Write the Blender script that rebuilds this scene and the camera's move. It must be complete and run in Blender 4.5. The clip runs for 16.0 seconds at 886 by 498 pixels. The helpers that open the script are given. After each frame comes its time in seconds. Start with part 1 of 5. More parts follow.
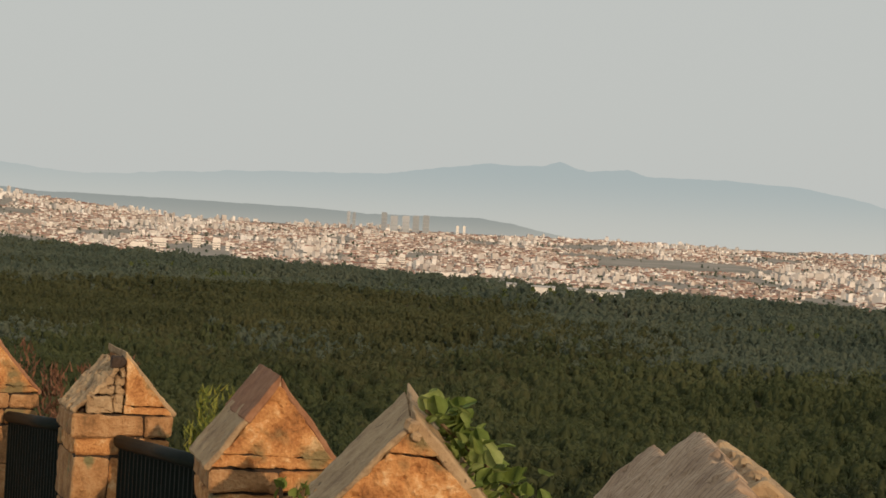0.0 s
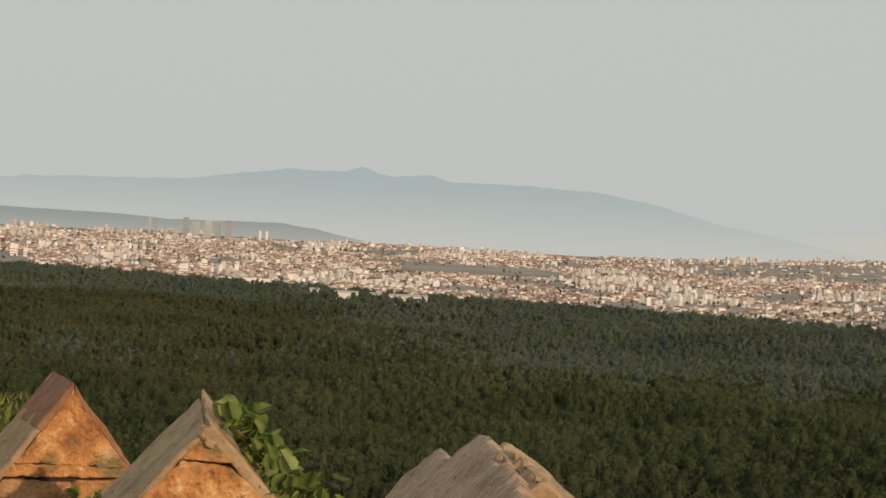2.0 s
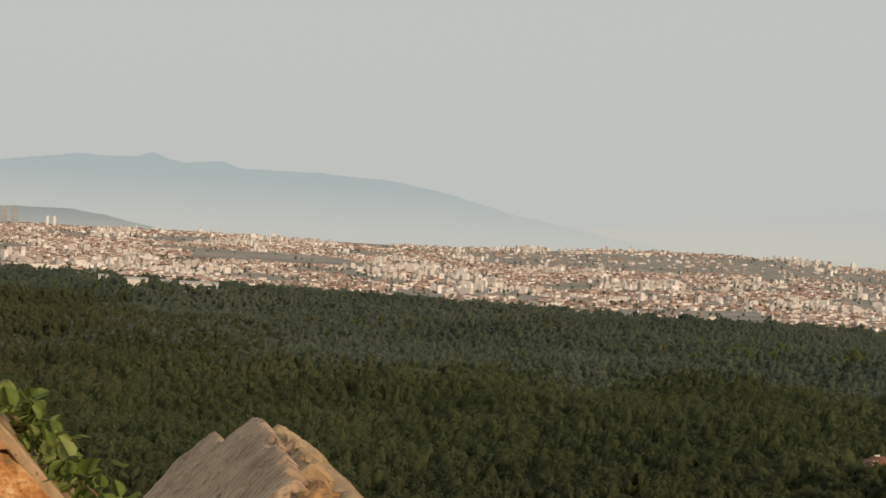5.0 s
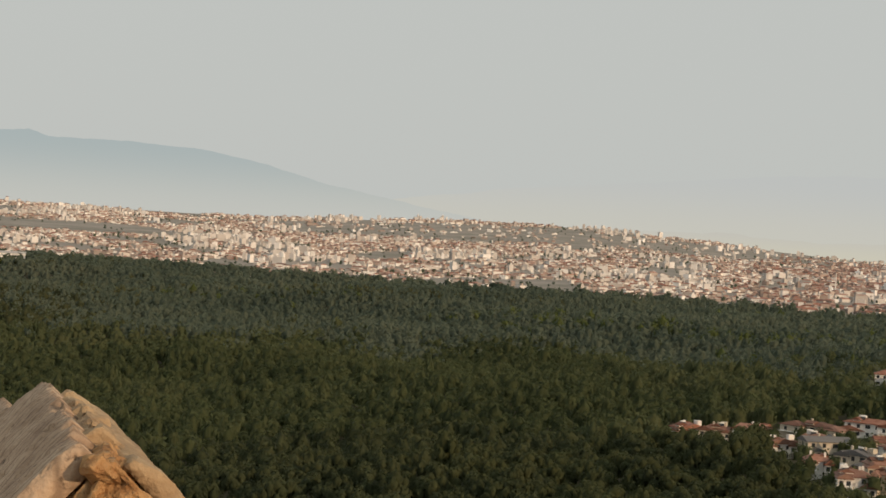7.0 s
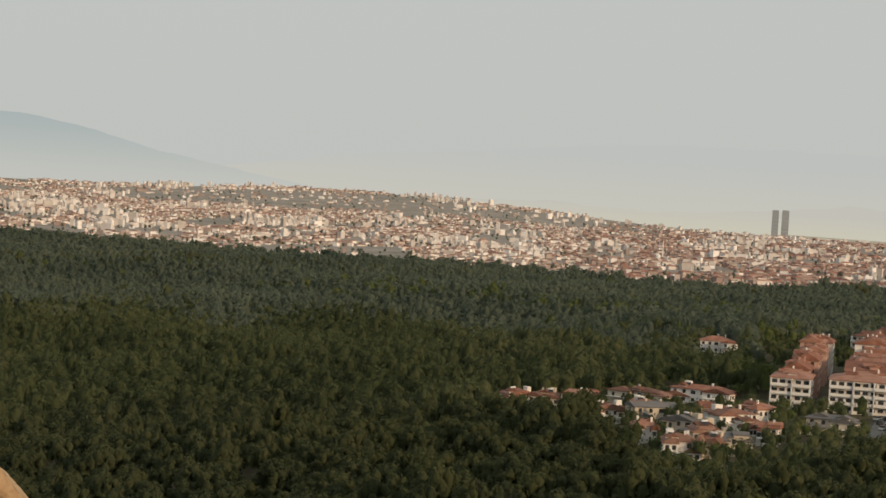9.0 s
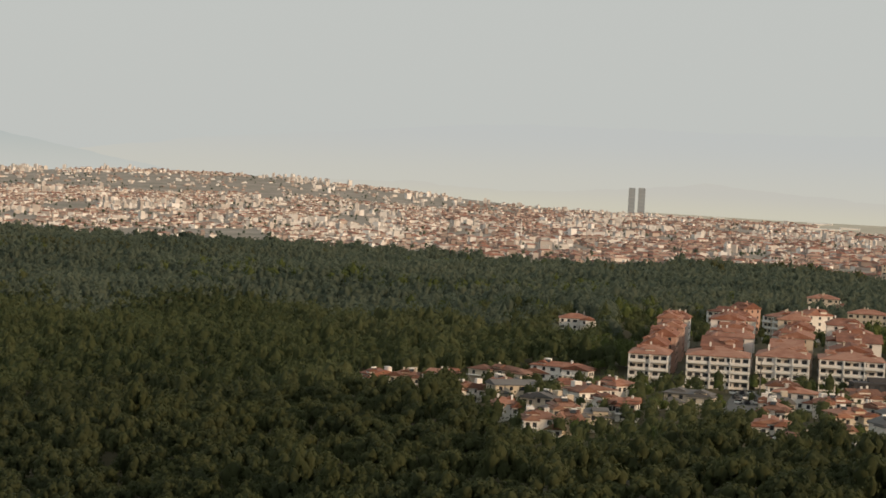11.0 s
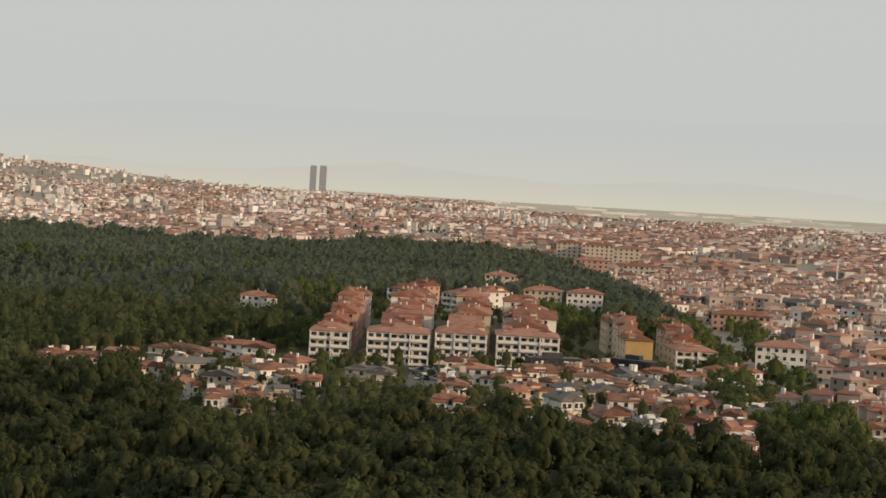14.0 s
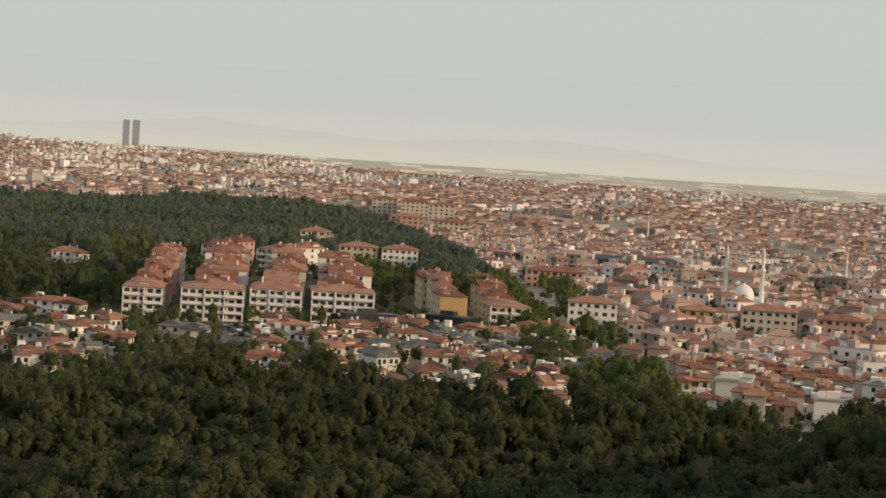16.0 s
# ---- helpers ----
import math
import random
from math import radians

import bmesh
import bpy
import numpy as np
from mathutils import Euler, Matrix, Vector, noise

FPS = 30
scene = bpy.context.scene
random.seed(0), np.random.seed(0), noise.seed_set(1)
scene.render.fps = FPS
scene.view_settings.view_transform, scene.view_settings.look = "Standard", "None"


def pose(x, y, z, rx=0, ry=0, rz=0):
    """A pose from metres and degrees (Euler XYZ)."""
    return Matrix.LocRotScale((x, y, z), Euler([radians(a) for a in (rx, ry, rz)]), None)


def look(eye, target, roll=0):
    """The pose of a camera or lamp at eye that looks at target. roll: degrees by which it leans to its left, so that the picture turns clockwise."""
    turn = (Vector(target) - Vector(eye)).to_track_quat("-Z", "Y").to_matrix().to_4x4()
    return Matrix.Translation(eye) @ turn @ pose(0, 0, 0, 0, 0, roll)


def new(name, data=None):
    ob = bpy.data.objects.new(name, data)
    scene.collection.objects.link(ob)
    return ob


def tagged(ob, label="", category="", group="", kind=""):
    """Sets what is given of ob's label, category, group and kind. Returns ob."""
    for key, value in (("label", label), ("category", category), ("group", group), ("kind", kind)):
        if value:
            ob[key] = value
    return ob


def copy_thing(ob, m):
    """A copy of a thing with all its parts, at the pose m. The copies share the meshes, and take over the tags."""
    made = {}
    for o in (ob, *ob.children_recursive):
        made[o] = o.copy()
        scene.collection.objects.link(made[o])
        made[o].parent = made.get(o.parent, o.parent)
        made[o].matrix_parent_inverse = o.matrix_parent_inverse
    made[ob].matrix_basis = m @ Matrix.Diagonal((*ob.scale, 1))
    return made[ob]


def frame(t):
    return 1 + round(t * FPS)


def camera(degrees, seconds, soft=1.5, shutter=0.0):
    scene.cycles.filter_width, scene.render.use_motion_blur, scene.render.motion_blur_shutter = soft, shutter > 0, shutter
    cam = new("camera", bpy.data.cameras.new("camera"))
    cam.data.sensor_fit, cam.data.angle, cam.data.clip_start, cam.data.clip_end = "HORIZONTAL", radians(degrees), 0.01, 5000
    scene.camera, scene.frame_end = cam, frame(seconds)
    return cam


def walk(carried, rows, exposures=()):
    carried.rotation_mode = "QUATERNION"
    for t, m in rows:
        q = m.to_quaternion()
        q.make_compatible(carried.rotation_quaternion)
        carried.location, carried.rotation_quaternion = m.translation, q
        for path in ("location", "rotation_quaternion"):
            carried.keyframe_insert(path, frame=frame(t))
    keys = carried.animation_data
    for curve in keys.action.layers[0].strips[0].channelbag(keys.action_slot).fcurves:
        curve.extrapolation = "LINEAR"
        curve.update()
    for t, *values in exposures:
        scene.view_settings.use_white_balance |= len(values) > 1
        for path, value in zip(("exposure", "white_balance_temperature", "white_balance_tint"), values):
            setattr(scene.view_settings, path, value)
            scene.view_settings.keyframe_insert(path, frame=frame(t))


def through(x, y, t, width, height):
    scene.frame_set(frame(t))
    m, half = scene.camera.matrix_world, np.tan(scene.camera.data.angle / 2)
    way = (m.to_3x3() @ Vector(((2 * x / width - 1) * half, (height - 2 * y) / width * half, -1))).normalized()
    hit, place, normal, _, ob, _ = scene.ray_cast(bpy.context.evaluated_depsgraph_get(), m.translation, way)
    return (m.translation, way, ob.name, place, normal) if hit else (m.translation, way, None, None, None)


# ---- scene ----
cam = camera(26.0, 16.0, soft=1.6)
EYE = 1.62
SIDE = 1.0
ROWS = [
    (0.0, 0.0, 0.0, -0.0, 0.016, -0.286, -3.148),
    (0.5, 0.0054, 0.0, 0.0017, -1.17, -0.065, -3.027),
    (1.0, 0.012, 0.0, 0.0018, -2.813, 0.308, -2.905),
    (1.5, 0.0167, 0.0, 0.0007, -4.866, 0.17, -3.237),
    (2.0, 0.0199, 0.0, 0.0007, -5.866, 0.178, -3.009),
    (2.5, 0.0255, 0.0, 0.0014, -7.088, 0.331, -2.846),
    (3.0, 0.0302, 0.0, -0.0004, -8.199, -0.03, -3.116),
    (3.2, 0.0311, 0.0, -0.0008, -8.636, 0.042, -3.46),
    (5.3, 0.0407, 0.0, -0.0048, -12.806, 0.087, -3.384),
    (5.5, 0.0416, 0.0, -0.0052, -13.293, -0.236, -3.518),
    (6.0, 0.0463, 0.0, -0.0073, -14.155, -0.278, -3.45),
    (6.5, 0.0538, 0.0, -0.0097, -15.97, -0.347, -3.292),
    (7.0, 0.0618, 0.0, -0.0103, -17.693, -0.45, -3.35),
    (7.5, 0.0627, 0.0, -0.0122, -18.534, -0.586, -3.273),
    (8.0, 0.0669, 0.0, -0.0144, -20.092, -0.854, -3.364),
    (8.5, 0.0709, 0.0, -0.0144, -21.547, -1.094, -3.432),
    (9.0, 0.0749, 0.0, -0.0144, -22.728, -1.132, -3.567),
    (9.2, 0.0765, 0.0, -0.0144, -23.272, -0.949, -3.534),
    (11.3, 0.0933, 0.0, -0.0144, -27.839, -1.511, -3.004),
    (11.5, 0.0949, 0.0, -0.0144, -28.555, -1.44, -3.028),
    (12.0, 0.0989, 0.0, -0.0144, -30.348, -1.15, -2.914),
    (12.5, 0.1029, 0.0, -0.0144, -31.855, -1.424, -3.106),
    (13.0, 0.1069, 0.0, -0.0144, -33.617, -1.422, -3.203),
    (13.5, 0.1109, 0.0, -0.0144, -35.05, -1.563, -3.297),
    (14.0, 0.1149, 0.0, -0.0144, -36.441, -1.633, -3.319),
    (14.5, 0.1189, 0.0, -0.0144, -37.774, -1.381, -3.205),
    (15.0, 0.1229, 0.0, -0.0144, -38.52, -1.702, -3.111),
    (15.5, 0.1269, 0.0, -0.0144, -39.349, -2.594, -3.209),
    (16.0, 0.1309, 0.0, -0.0144, -41.949, -2.612, -3.657),
]
walk(cam, [(t, pose(SIDE * x, y, EYE + z, 90 + pitch, lean, yaw)) for t, x, y, z, yaw, pitch, lean in ROWS],
     exposures=[(0.0, 0.0), (8.0, 0.0), (12.0, 0.04), (16.0, 0.12)])

# ---- light ----
SUN_AZ, SUN_EL = 155.0, 16.0
world = bpy.data.worlds.new("hazy_sky")
scene.world = world
world.use_nodes = True
wn = world.node_tree
wn.nodes.clear()
w_out = wn.nodes.new("ShaderNodeOutputWorld")
w_bg = wn.nodes.new("ShaderNodeBackground")
w_sky = wn.nodes.new("ShaderNodeTexSky")
w_sky.sky_type, w_sky.sun_disc = "NISHITA", False
w_sky.sun_elevation, w_sky.sun_rotation = radians(SUN_EL), radians(SUN_AZ)
w_sky.air_density, w_sky.dust_density, w_sky.ozone_density = 1.0, 4.0, 1.5
w_mix = wn.nodes.new("ShaderNodeMix")
w_mix.data_type = "RGBA"
w_mix.inputs[0].default_value = 0.97
w_mix.inputs[7].default_value = (5.34, 5.49, 5.26, 1.0)      # the grey veil of a hazy evening
wn.links.new(w_sky.outputs[0], w_mix.inputs[6])
wn.links.new(w_mix.outputs[2], w_bg.inputs[0])
w_bg.inputs[1].default_value = 0.1
wn.links.new(w_bg.outputs[0], w_out.inputs[0])

sun = new("sun", bpy.data.lights.new("sun", "SUN"))
sun.data.energy, sun.data.angle, sun.data.color = 2.8, radians(0.6), (1.0, 0.70, 0.44)
sa, se = radians(SUN_AZ), radians(SUN_EL)
sun.matrix_world = look((math.sin(sa) * math.cos(se) * 50, math.cos(sa) * math.cos(se) * 50, math.sin(se) * 50), (0, 0, 0))


# ---- materials ----
def material(name, colours, rough=0.85, scale=3.0, fine=40.0, bump=0.3, island=0.0, rand=0.0, spots=None, metal=0.0, depth=0.02, spread=(0.36, 0.98), through=0.0, grooves=False):
    """A surface mottled at two scales between the colours; island or rand also vary its brightness piece by piece."""
    m = bpy.data.materials.new(name)
    m.use_nodes = True
    nt = m.node_tree
    b = nt.nodes["Principled BSDF"]
    b.inputs["Roughness"].default_value, b.inputs["Metallic"].default_value = rough, metal
    b.inputs["Specular IOR Level"].default_value = 0.25
    geo = nt.nodes.new("ShaderNodeNewGeometry")
    big = nt.nodes.new("ShaderNodeTexNoise")
    big.inputs["Scale"].default_value, big.inputs["Detail"].default_value = scale, 6
    nt.links.new(geo.outputs["Position"], big.inputs["Vector"])
    small = nt.nodes.new("ShaderNodeTexNoise")
    small.inputs["Scale"].default_value, small.inputs["Detail"].default_value = fine, 4
    nt.links.new(geo.outputs["Position"], small.inputs["Vector"])
    add = nt.nodes.new("ShaderNodeMath")
    big.inputs["Roughness"].default_value = 0.62
    add.operation, add.inputs[1].default_value = "MULTIPLY_ADD", 0.35
    nt.links.new(small.outputs[0], add.inputs[0])
    nt.links.new(big.outputs[0], add.inputs[2])
    last = add.outputs[0]
    for amount, node, out in ((island, geo, "Random Per Island"), (rand, None, "Random")):
        if amount:
            node = node or nt.nodes.new("ShaderNodeObjectInfo")
            more = nt.nodes.new("ShaderNodeMath")
            more.operation, more.inputs[1].default_value = "MULTIPLY_ADD", amount
            shift = nt.nodes.new("ShaderNodeMath")
            shift.operation, shift.inputs[1].default_value = "SUBTRACT", 0.5
            nt.links.new(node.outputs[out], shift.inputs[0])
            nt.links.new(shift.outputs[0], more.inputs[0])
            nt.links.new(last, more.inputs[2])
            last = more.outputs[0]
    ramp = nt.nodes.new("ShaderNodeValToRGB")
    e = ramp.color_ramp.elements
    n = len(colours)
    while len(e) < n:
        e.new(0.5)
    for k, col in enumerate(colours):
        e[k].position = spread[0] + (spread[1] - spread[0]) * k / max(1, n - 1)
        e[k].color = (*col, 1)
    nt.links.new(last, ramp.inputs[0])
    colour = ramp.outputs[0]
    if spots:
        vor = nt.nodes.new("ShaderNodeTexNoise")
        vor.inputs["Scale"].default_value, vor.inputs["Detail"].default_value = spots[0], 8
        nt.links.new(geo.outputs["Position"], vor.inputs["Vector"])
        cut = nt.nodes.new("ShaderNodeMapRange")
        cut.inputs[1].default_value, cut.inputs[2].default_value = spots[1], spots[1] + 0.08
        nt.links.new(vor.outputs[0], cut.inputs[0])
        mix = nt.nodes.new("ShaderNodeMix")
        mix.data_type = "RGBA"
        mix.inputs[7].default_value = (*spots[2], 1)
        nt.links.new(cut.outputs[0], mix.inputs[0])
        nt.links.new(colour, mix.inputs[6])
        colour = mix.outputs[2]
    if grooves:      # dirt lying in the slanting chisel marks
        tc, dot, wob, sine, cut, mix = (nt.nodes.new(k) for k in ("ShaderNodeTexCoord", "ShaderNodeVectorMath", "ShaderNodeMath", "ShaderNodeMath", "ShaderNodeMapRange", "ShaderNodeMix"))
        dot.operation, dot.inputs[1].default_value = "DOT_PRODUCT", (-215.0, 500.0, 0.0)
        wob.operation, wob.inputs[1].default_value = "MULTIPLY_ADD", 1.4
        sine.operation, mix.data_type = "SINE", "RGBA"
        nt.links.new(tc.outputs["Object"], dot.inputs[0])
        nt.links.new(big.outputs[0], wob.inputs[0])
        nt.links.new(dot.outputs["Value"], wob.inputs[2])
        nt.links.new(wob.outputs[0], sine.inputs[0])
        nt.links.new(sine.outputs[0], cut.inputs[0])
        cut.inputs[1].default_value, cut.inputs[2].default_value, cut.inputs[3].default_value, cut.inputs[4].default_value = -1.0, -0.3, 0.5, 0.0
        mix.inputs[7].default_value = (0.13, 0.085, 0.055, 1)
        nt.links.new(cut.outputs[0], mix.inputs[0])
        nt.links.new(colour, mix.inputs[6])
        colour = mix.outputs[2]
    nt.links.new(colour, b.inputs["Base Color"])
    if through:
        leaf, blend = nt.nodes.new("ShaderNodeBsdfTranslucent"), nt.nodes.new("ShaderNodeMixShader")
        nt.links.new(colour, leaf.inputs["Color"])
        blend.inputs[0].default_value = through
        nt.links.new(b.outputs[0], blend.inputs[1])
        nt.links.new(leaf.outputs[0], blend.inputs[2])
        nt.links.new(blend.outputs[0], nt.nodes["Material Output"].inputs["Surface"])
    height = add.outputs[0]
    if grooves:
        deep = nt.nodes.new("ShaderNodeMath")
        deep.operation, deep.inputs[1].default_value = "MULTIPLY_ADD", 0.025
        nt.links.new(sine.outputs[0], deep.inputs[0])
        nt.links.new(add.outputs[0], deep.inputs[2])
        height = deep.outputs[0]
    if bump:
        bp = nt.nodes.new("ShaderNodeBump")
        bp.inputs["Strength"].default_value, bp.inputs["Distance"].default_value = bump, depth
        nt.links.new(height, bp.inputs["Height"])
        nt.links.new(bp.outputs[0], b.inputs["Normal"])
    return m


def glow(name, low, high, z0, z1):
    """The distance as plain emission with haze painted in: one haze colour at the foot, another at the crest."""
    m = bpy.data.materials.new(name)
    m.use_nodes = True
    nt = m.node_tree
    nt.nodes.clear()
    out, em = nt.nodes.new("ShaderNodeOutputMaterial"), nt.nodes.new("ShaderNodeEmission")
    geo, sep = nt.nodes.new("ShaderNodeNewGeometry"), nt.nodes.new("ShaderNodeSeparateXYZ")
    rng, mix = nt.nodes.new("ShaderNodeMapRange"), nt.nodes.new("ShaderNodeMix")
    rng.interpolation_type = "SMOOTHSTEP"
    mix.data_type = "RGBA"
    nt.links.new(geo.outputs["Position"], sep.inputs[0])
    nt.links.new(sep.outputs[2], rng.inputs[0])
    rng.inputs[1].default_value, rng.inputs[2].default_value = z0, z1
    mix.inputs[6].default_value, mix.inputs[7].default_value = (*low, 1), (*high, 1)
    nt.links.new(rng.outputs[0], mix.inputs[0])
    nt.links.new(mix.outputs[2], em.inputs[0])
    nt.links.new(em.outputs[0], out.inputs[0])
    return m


M_GOLD = material("ochre_limestone", [(0.2, 0.088, 0.033), (0.39, 0.175, 0.062), (0.53, 0.27, 0.102), (0.68, 0.46, 0.25)], scale=14, fine=110, bump=0.8, depth=0.022, spots=(5, 0.585, (0.21, 0.16, 0.075)), spread=(0.46, 0.88))
M_PALE = material("tan_limestone", [(0.20, 0.13, 0.075), (0.37, 0.26, 0.15), (0.48, 0.36, 0.22)], scale=11, fine=95, bump=0.9, depth=0.014, spots=(34, 0.62, (0.13, 0.09, 0.06)), spread=(0.42, 0.92))
M_GREY = material("lichen_limestone", [(0.14, 0.075, 0.034), (0.36, 0.195, 0.085), (0.5, 0.32, 0.165)], scale=12, fine=90, bump=1.0, depth=0.024, spots=(9, 0.61, (0.19, 0.18, 0.09)), spread=(0.42, 0.92))
M_RAW = material("raw_ochre_break", [(0.14, 0.07, 0.03), (0.34, 0.18, 0.075), (0.46, 0.28, 0.13), (0.55, 0.40, 0.23)], scale=17, fine=130, bump=1.0, depth=0.02, spread=(0.42, 0.92))
M_TOOLED = material("tooled_tan_limestone", [(0.23, 0.152, 0.1), (0.41, 0.29, 0.195), (0.52, 0.395, 0.28)], scale=11, fine=95, bump=0.9, depth=0.014, spots=(64, 0.655, (0.11, 0.075, 0.05)), spread=(0.42, 0.92), grooves=True)
M_RUST = material("red_stained_slab", [(0.14, 0.066, 0.036), (0.26, 0.128, 0.07), (0.36, 0.205, 0.118)], scale=12, fine=70, bump=0.5, depth=0.008)
# Mortar, its colour blackened so the broken cap's hollow looks shaded.
M_MORTAR = material("shade_dark_mortar", [(0.025, 0.018, 0.013), (0.075, 0.052, 0.038)], scale=20, fine=90, bump=0.6)
M_RAIL = material("dark_green_paint", [(0.006, 0.010, 0.009), (0.013, 0.019, 0.017)], rough=0.5, scale=8, fine=60, bump=0.1)
M_RAIL.node_tree.nodes["Principled BSDF"].inputs["Specular IOR Level"].default_value = 0.07
M_PAVE = material("terrace_stone", [(0.3, 0.25, 0.2), (0.42, 0.36, 0.29)], scale=3, fine=40)
M_LEAF = material("vine_leaf", [(0.085, 0.13, 0.025), (0.18, 0.25, 0.06), (0.33, 0.39, 0.14)], rough=0.6, scale=12, fine=60, bump=0.15, rand=0.4, through=0.3)
M_STEM = material("vine_stem", [(0.1, 0.07, 0.04), (0.2, 0.14, 0.08)], scale=30, fine=90)
M_SHRUB = material("yellow_green_needles", [(0.06, 0.09, 0.02), (0.16, 0.18, 0.035), (0.24, 0.23, 0.05)], scale=4, fine=30, bump=0, island=0.4)
M_DRYSHRUB = material("russet_twigs", [(0.055, 0.03, 0.018), (0.125, 0.062, 0.036), (0.19, 0.10, 0.058)], scale=4, fine=30, bump=0, island=0.4)
M_PINE = material("pine_needles", [(0.053, 0.069, 0.03), (0.085, 0.104, 0.045), (0.12, 0.134, 0.062)], scale=0.009, fine=0.06, bump=0, island=0.05, spread=(0.46, 0.88), through=0.5)
# Pine needles again, colour darkened to hold the shade on the near slope.
M_SHADEPINE = material("shade_dark_needles", [(0.038, 0.048, 0.021), (0.058, 0.071, 0.031), (0.085, 0.096, 0.043)], scale=0.02, fine=0.15, bump=0, island=0.04, spread=(0.46, 0.88), through=0.4)
M_TAWNY = material("tawny_olive_pine", [(0.06, 0.071, 0.032), (0.088, 0.097, 0.044), (0.118, 0.122, 0.057)], scale=0.009, fine=0.06, bump=0, island=0.05, spread=(0.46, 0.88), through=0.5)
# Distance haze put into the foliage colour: paler and bluer than M_PINE.
M_HAZEFOLIAGE = material("haze_tinted_foliage", [(0.085, 0.113, 0.083), (0.12, 0.15, 0.109), (0.152, 0.175, 0.122)], scale=0.006, fine=0.04, bump=0, island=0.05, spread=(0.46, 0.88), through=0.5)
M_BROAD = material("broad_leaves", [(0.055, 0.078, 0.022), (0.092, 0.118, 0.036), (0.135, 0.16, 0.055)], scale=0.02, fine=0.3, bump=0, island=0.12, through=0.35)
M_OAK = material("olive_oak_leaves", [(0.047, 0.058, 0.025), (0.07, 0.083, 0.034), (0.097, 0.108, 0.048)], scale=0.02, fine=0.3, bump=0, island=0.08, through=0.45)
M_HIGH = material("grey_tower_panels", [(0.30, 0.33, 0.36), (0.42, 0.45, 0.48)], rough=0.5, scale=0.03, fine=0.3, bump=0, rand=0.3)
M_BARK = material("pine_bark", [(0.05, 0.035, 0.025), (0.12, 0.085, 0.06)], scale=2, fine=12)
M_GROUND = material("dry_ground", [(0.035, 0.035, 0.018), (0.07, 0.062, 0.032), (0.13, 0.11, 0.06)], scale=0.01, fine=0.12, bump=0.2, depth=0.5)
M_CLEAR = material("bare_clearing", [(0.2, 0.19, 0.1), (0.3, 0.27, 0.16)], scale=0.05, fine=0.5, bump=0.1)
M_FIELD = material("straw_fields", [(0.34, 0.33, 0.26), (0.45, 0.42, 0.34), (0.56, 0.53, 0.45)], scale=0.006, fine=0.05, bump=0)
M_STREET = material("dusty_streets", [(0.15, 0.15, 0.115), (0.27, 0.245, 0.21), (0.37, 0.335, 0.29)], scale=0.012, fine=0.12, bump=0)
M_ROAD = material("worn_asphalt", [(0.1, 0.1, 0.095), (0.17, 0.165, 0.155)], scale=0.2, fine=3, bump=0.1)
M_TILE = material("clay_roof_tiles", [(0.14, 0.064, 0.045), (0.25, 0.112, 0.075), (0.35, 0.195, 0.14)], scale=0.3, fine=2.2, bump=0.4, rand=0.5, depth=0.12)
M_OLDTILE = material("dull_brown_tiles", [(0.10, 0.055, 0.04), (0.18, 0.092, 0.066), (0.27, 0.16, 0.12)], scale=0.3, fine=2.2, bump=0.4, rand=0.5, depth=0.12)
M_CITYTILE = material("old_clay_roofs", [(0.17, 0.092, 0.072), (0.28, 0.135, 0.1), (0.35, 0.18, 0.132), (0.4, 0.275, 0.225)], scale=0.02, fine=0.3, bump=0, island=0.9)
M_WHITE = material("white_render", [(0.60, 0.57, 0.53), (0.74, 0.71, 0.67), (0.80, 0.78, 0.74)], scale=0.15, fine=1.5, bump=0.1, rand=0.2)
M_PINK = material("pink_render", [(0.42, 0.27, 0.21), (0.55, 0.36, 0.29)], scale=0.15, fine=1.5, bump=0.1, rand=0.2)
M_YELLOW = material("ochre_render", [(0.42, 0.285, 0.12), (0.54, 0.375, 0.17)], scale=0.15, fine=1.5, bump=0.1)
M_CREAM = material("cream_render", [(0.45, 0.4, 0.32), (0.6, 0.53, 0.43)], scale=0.15, fine=1.5, bump=0.1, rand=0.2)
M_TOWN = material("town_render", [(0.25, 0.205, 0.185), (0.33, 0.265, 0.23), (0.41, 0.33, 0.285), (0.5, 0.425, 0.375), (0.74, 0.71, 0.68)], scale=0.004, fine=0.05, bump=0, island=0.9)
M_CITY = material("city_render", [(0.3, 0.255, 0.23), (0.42, 0.35, 0.31), (0.52, 0.45, 0.4), (0.63, 0.58, 0.535), (0.8, 0.78, 0.75)], scale=0.004, fine=0.05, bump=0, island=0.9)
M_BLOCK = material("pale_block_render", [(0.42, 0.385, 0.36), (0.54, 0.505, 0.475), (0.65, 0.62, 0.59), (0.82, 0.8, 0.78)], scale=0.01, fine=0.1, bump=0, island=0.6)
M_CITYGREY = material("city_flat_roofs", [(0.2, 0.19, 0.185), (0.32, 0.31, 0.3), (0.5, 0.49, 0.47)], scale=0.01, fine=0.1, bump=0, island=1.0)
M_PANE = material("window_pane", [(0.03, 0.034, 0.04), (0.06, 0.065, 0.07)], rough=0.15, scale=0.5, fine=3, bump=0, rand=0.3)
M_DARKROOF = material("dark_metal_roof", [(0.03, 0.032, 0.036), (0.07, 0.072, 0.08)], rough=0.5, scale=0.2, fine=2, bump=0.1)
M_SLATE = material("grey_roof_tiles", [(0.1, 0.1, 0.1), (0.17, 0.165, 0.16)], scale=0.2, fine=2, bump=0.2, rand=0.3)
M_GLASS = material("tower_glass", [(0.25, 0.28, 0.31), (0.33, 0.36, 0.38)], rough=0.3, scale=0.02, fine=0.4, bump=0)
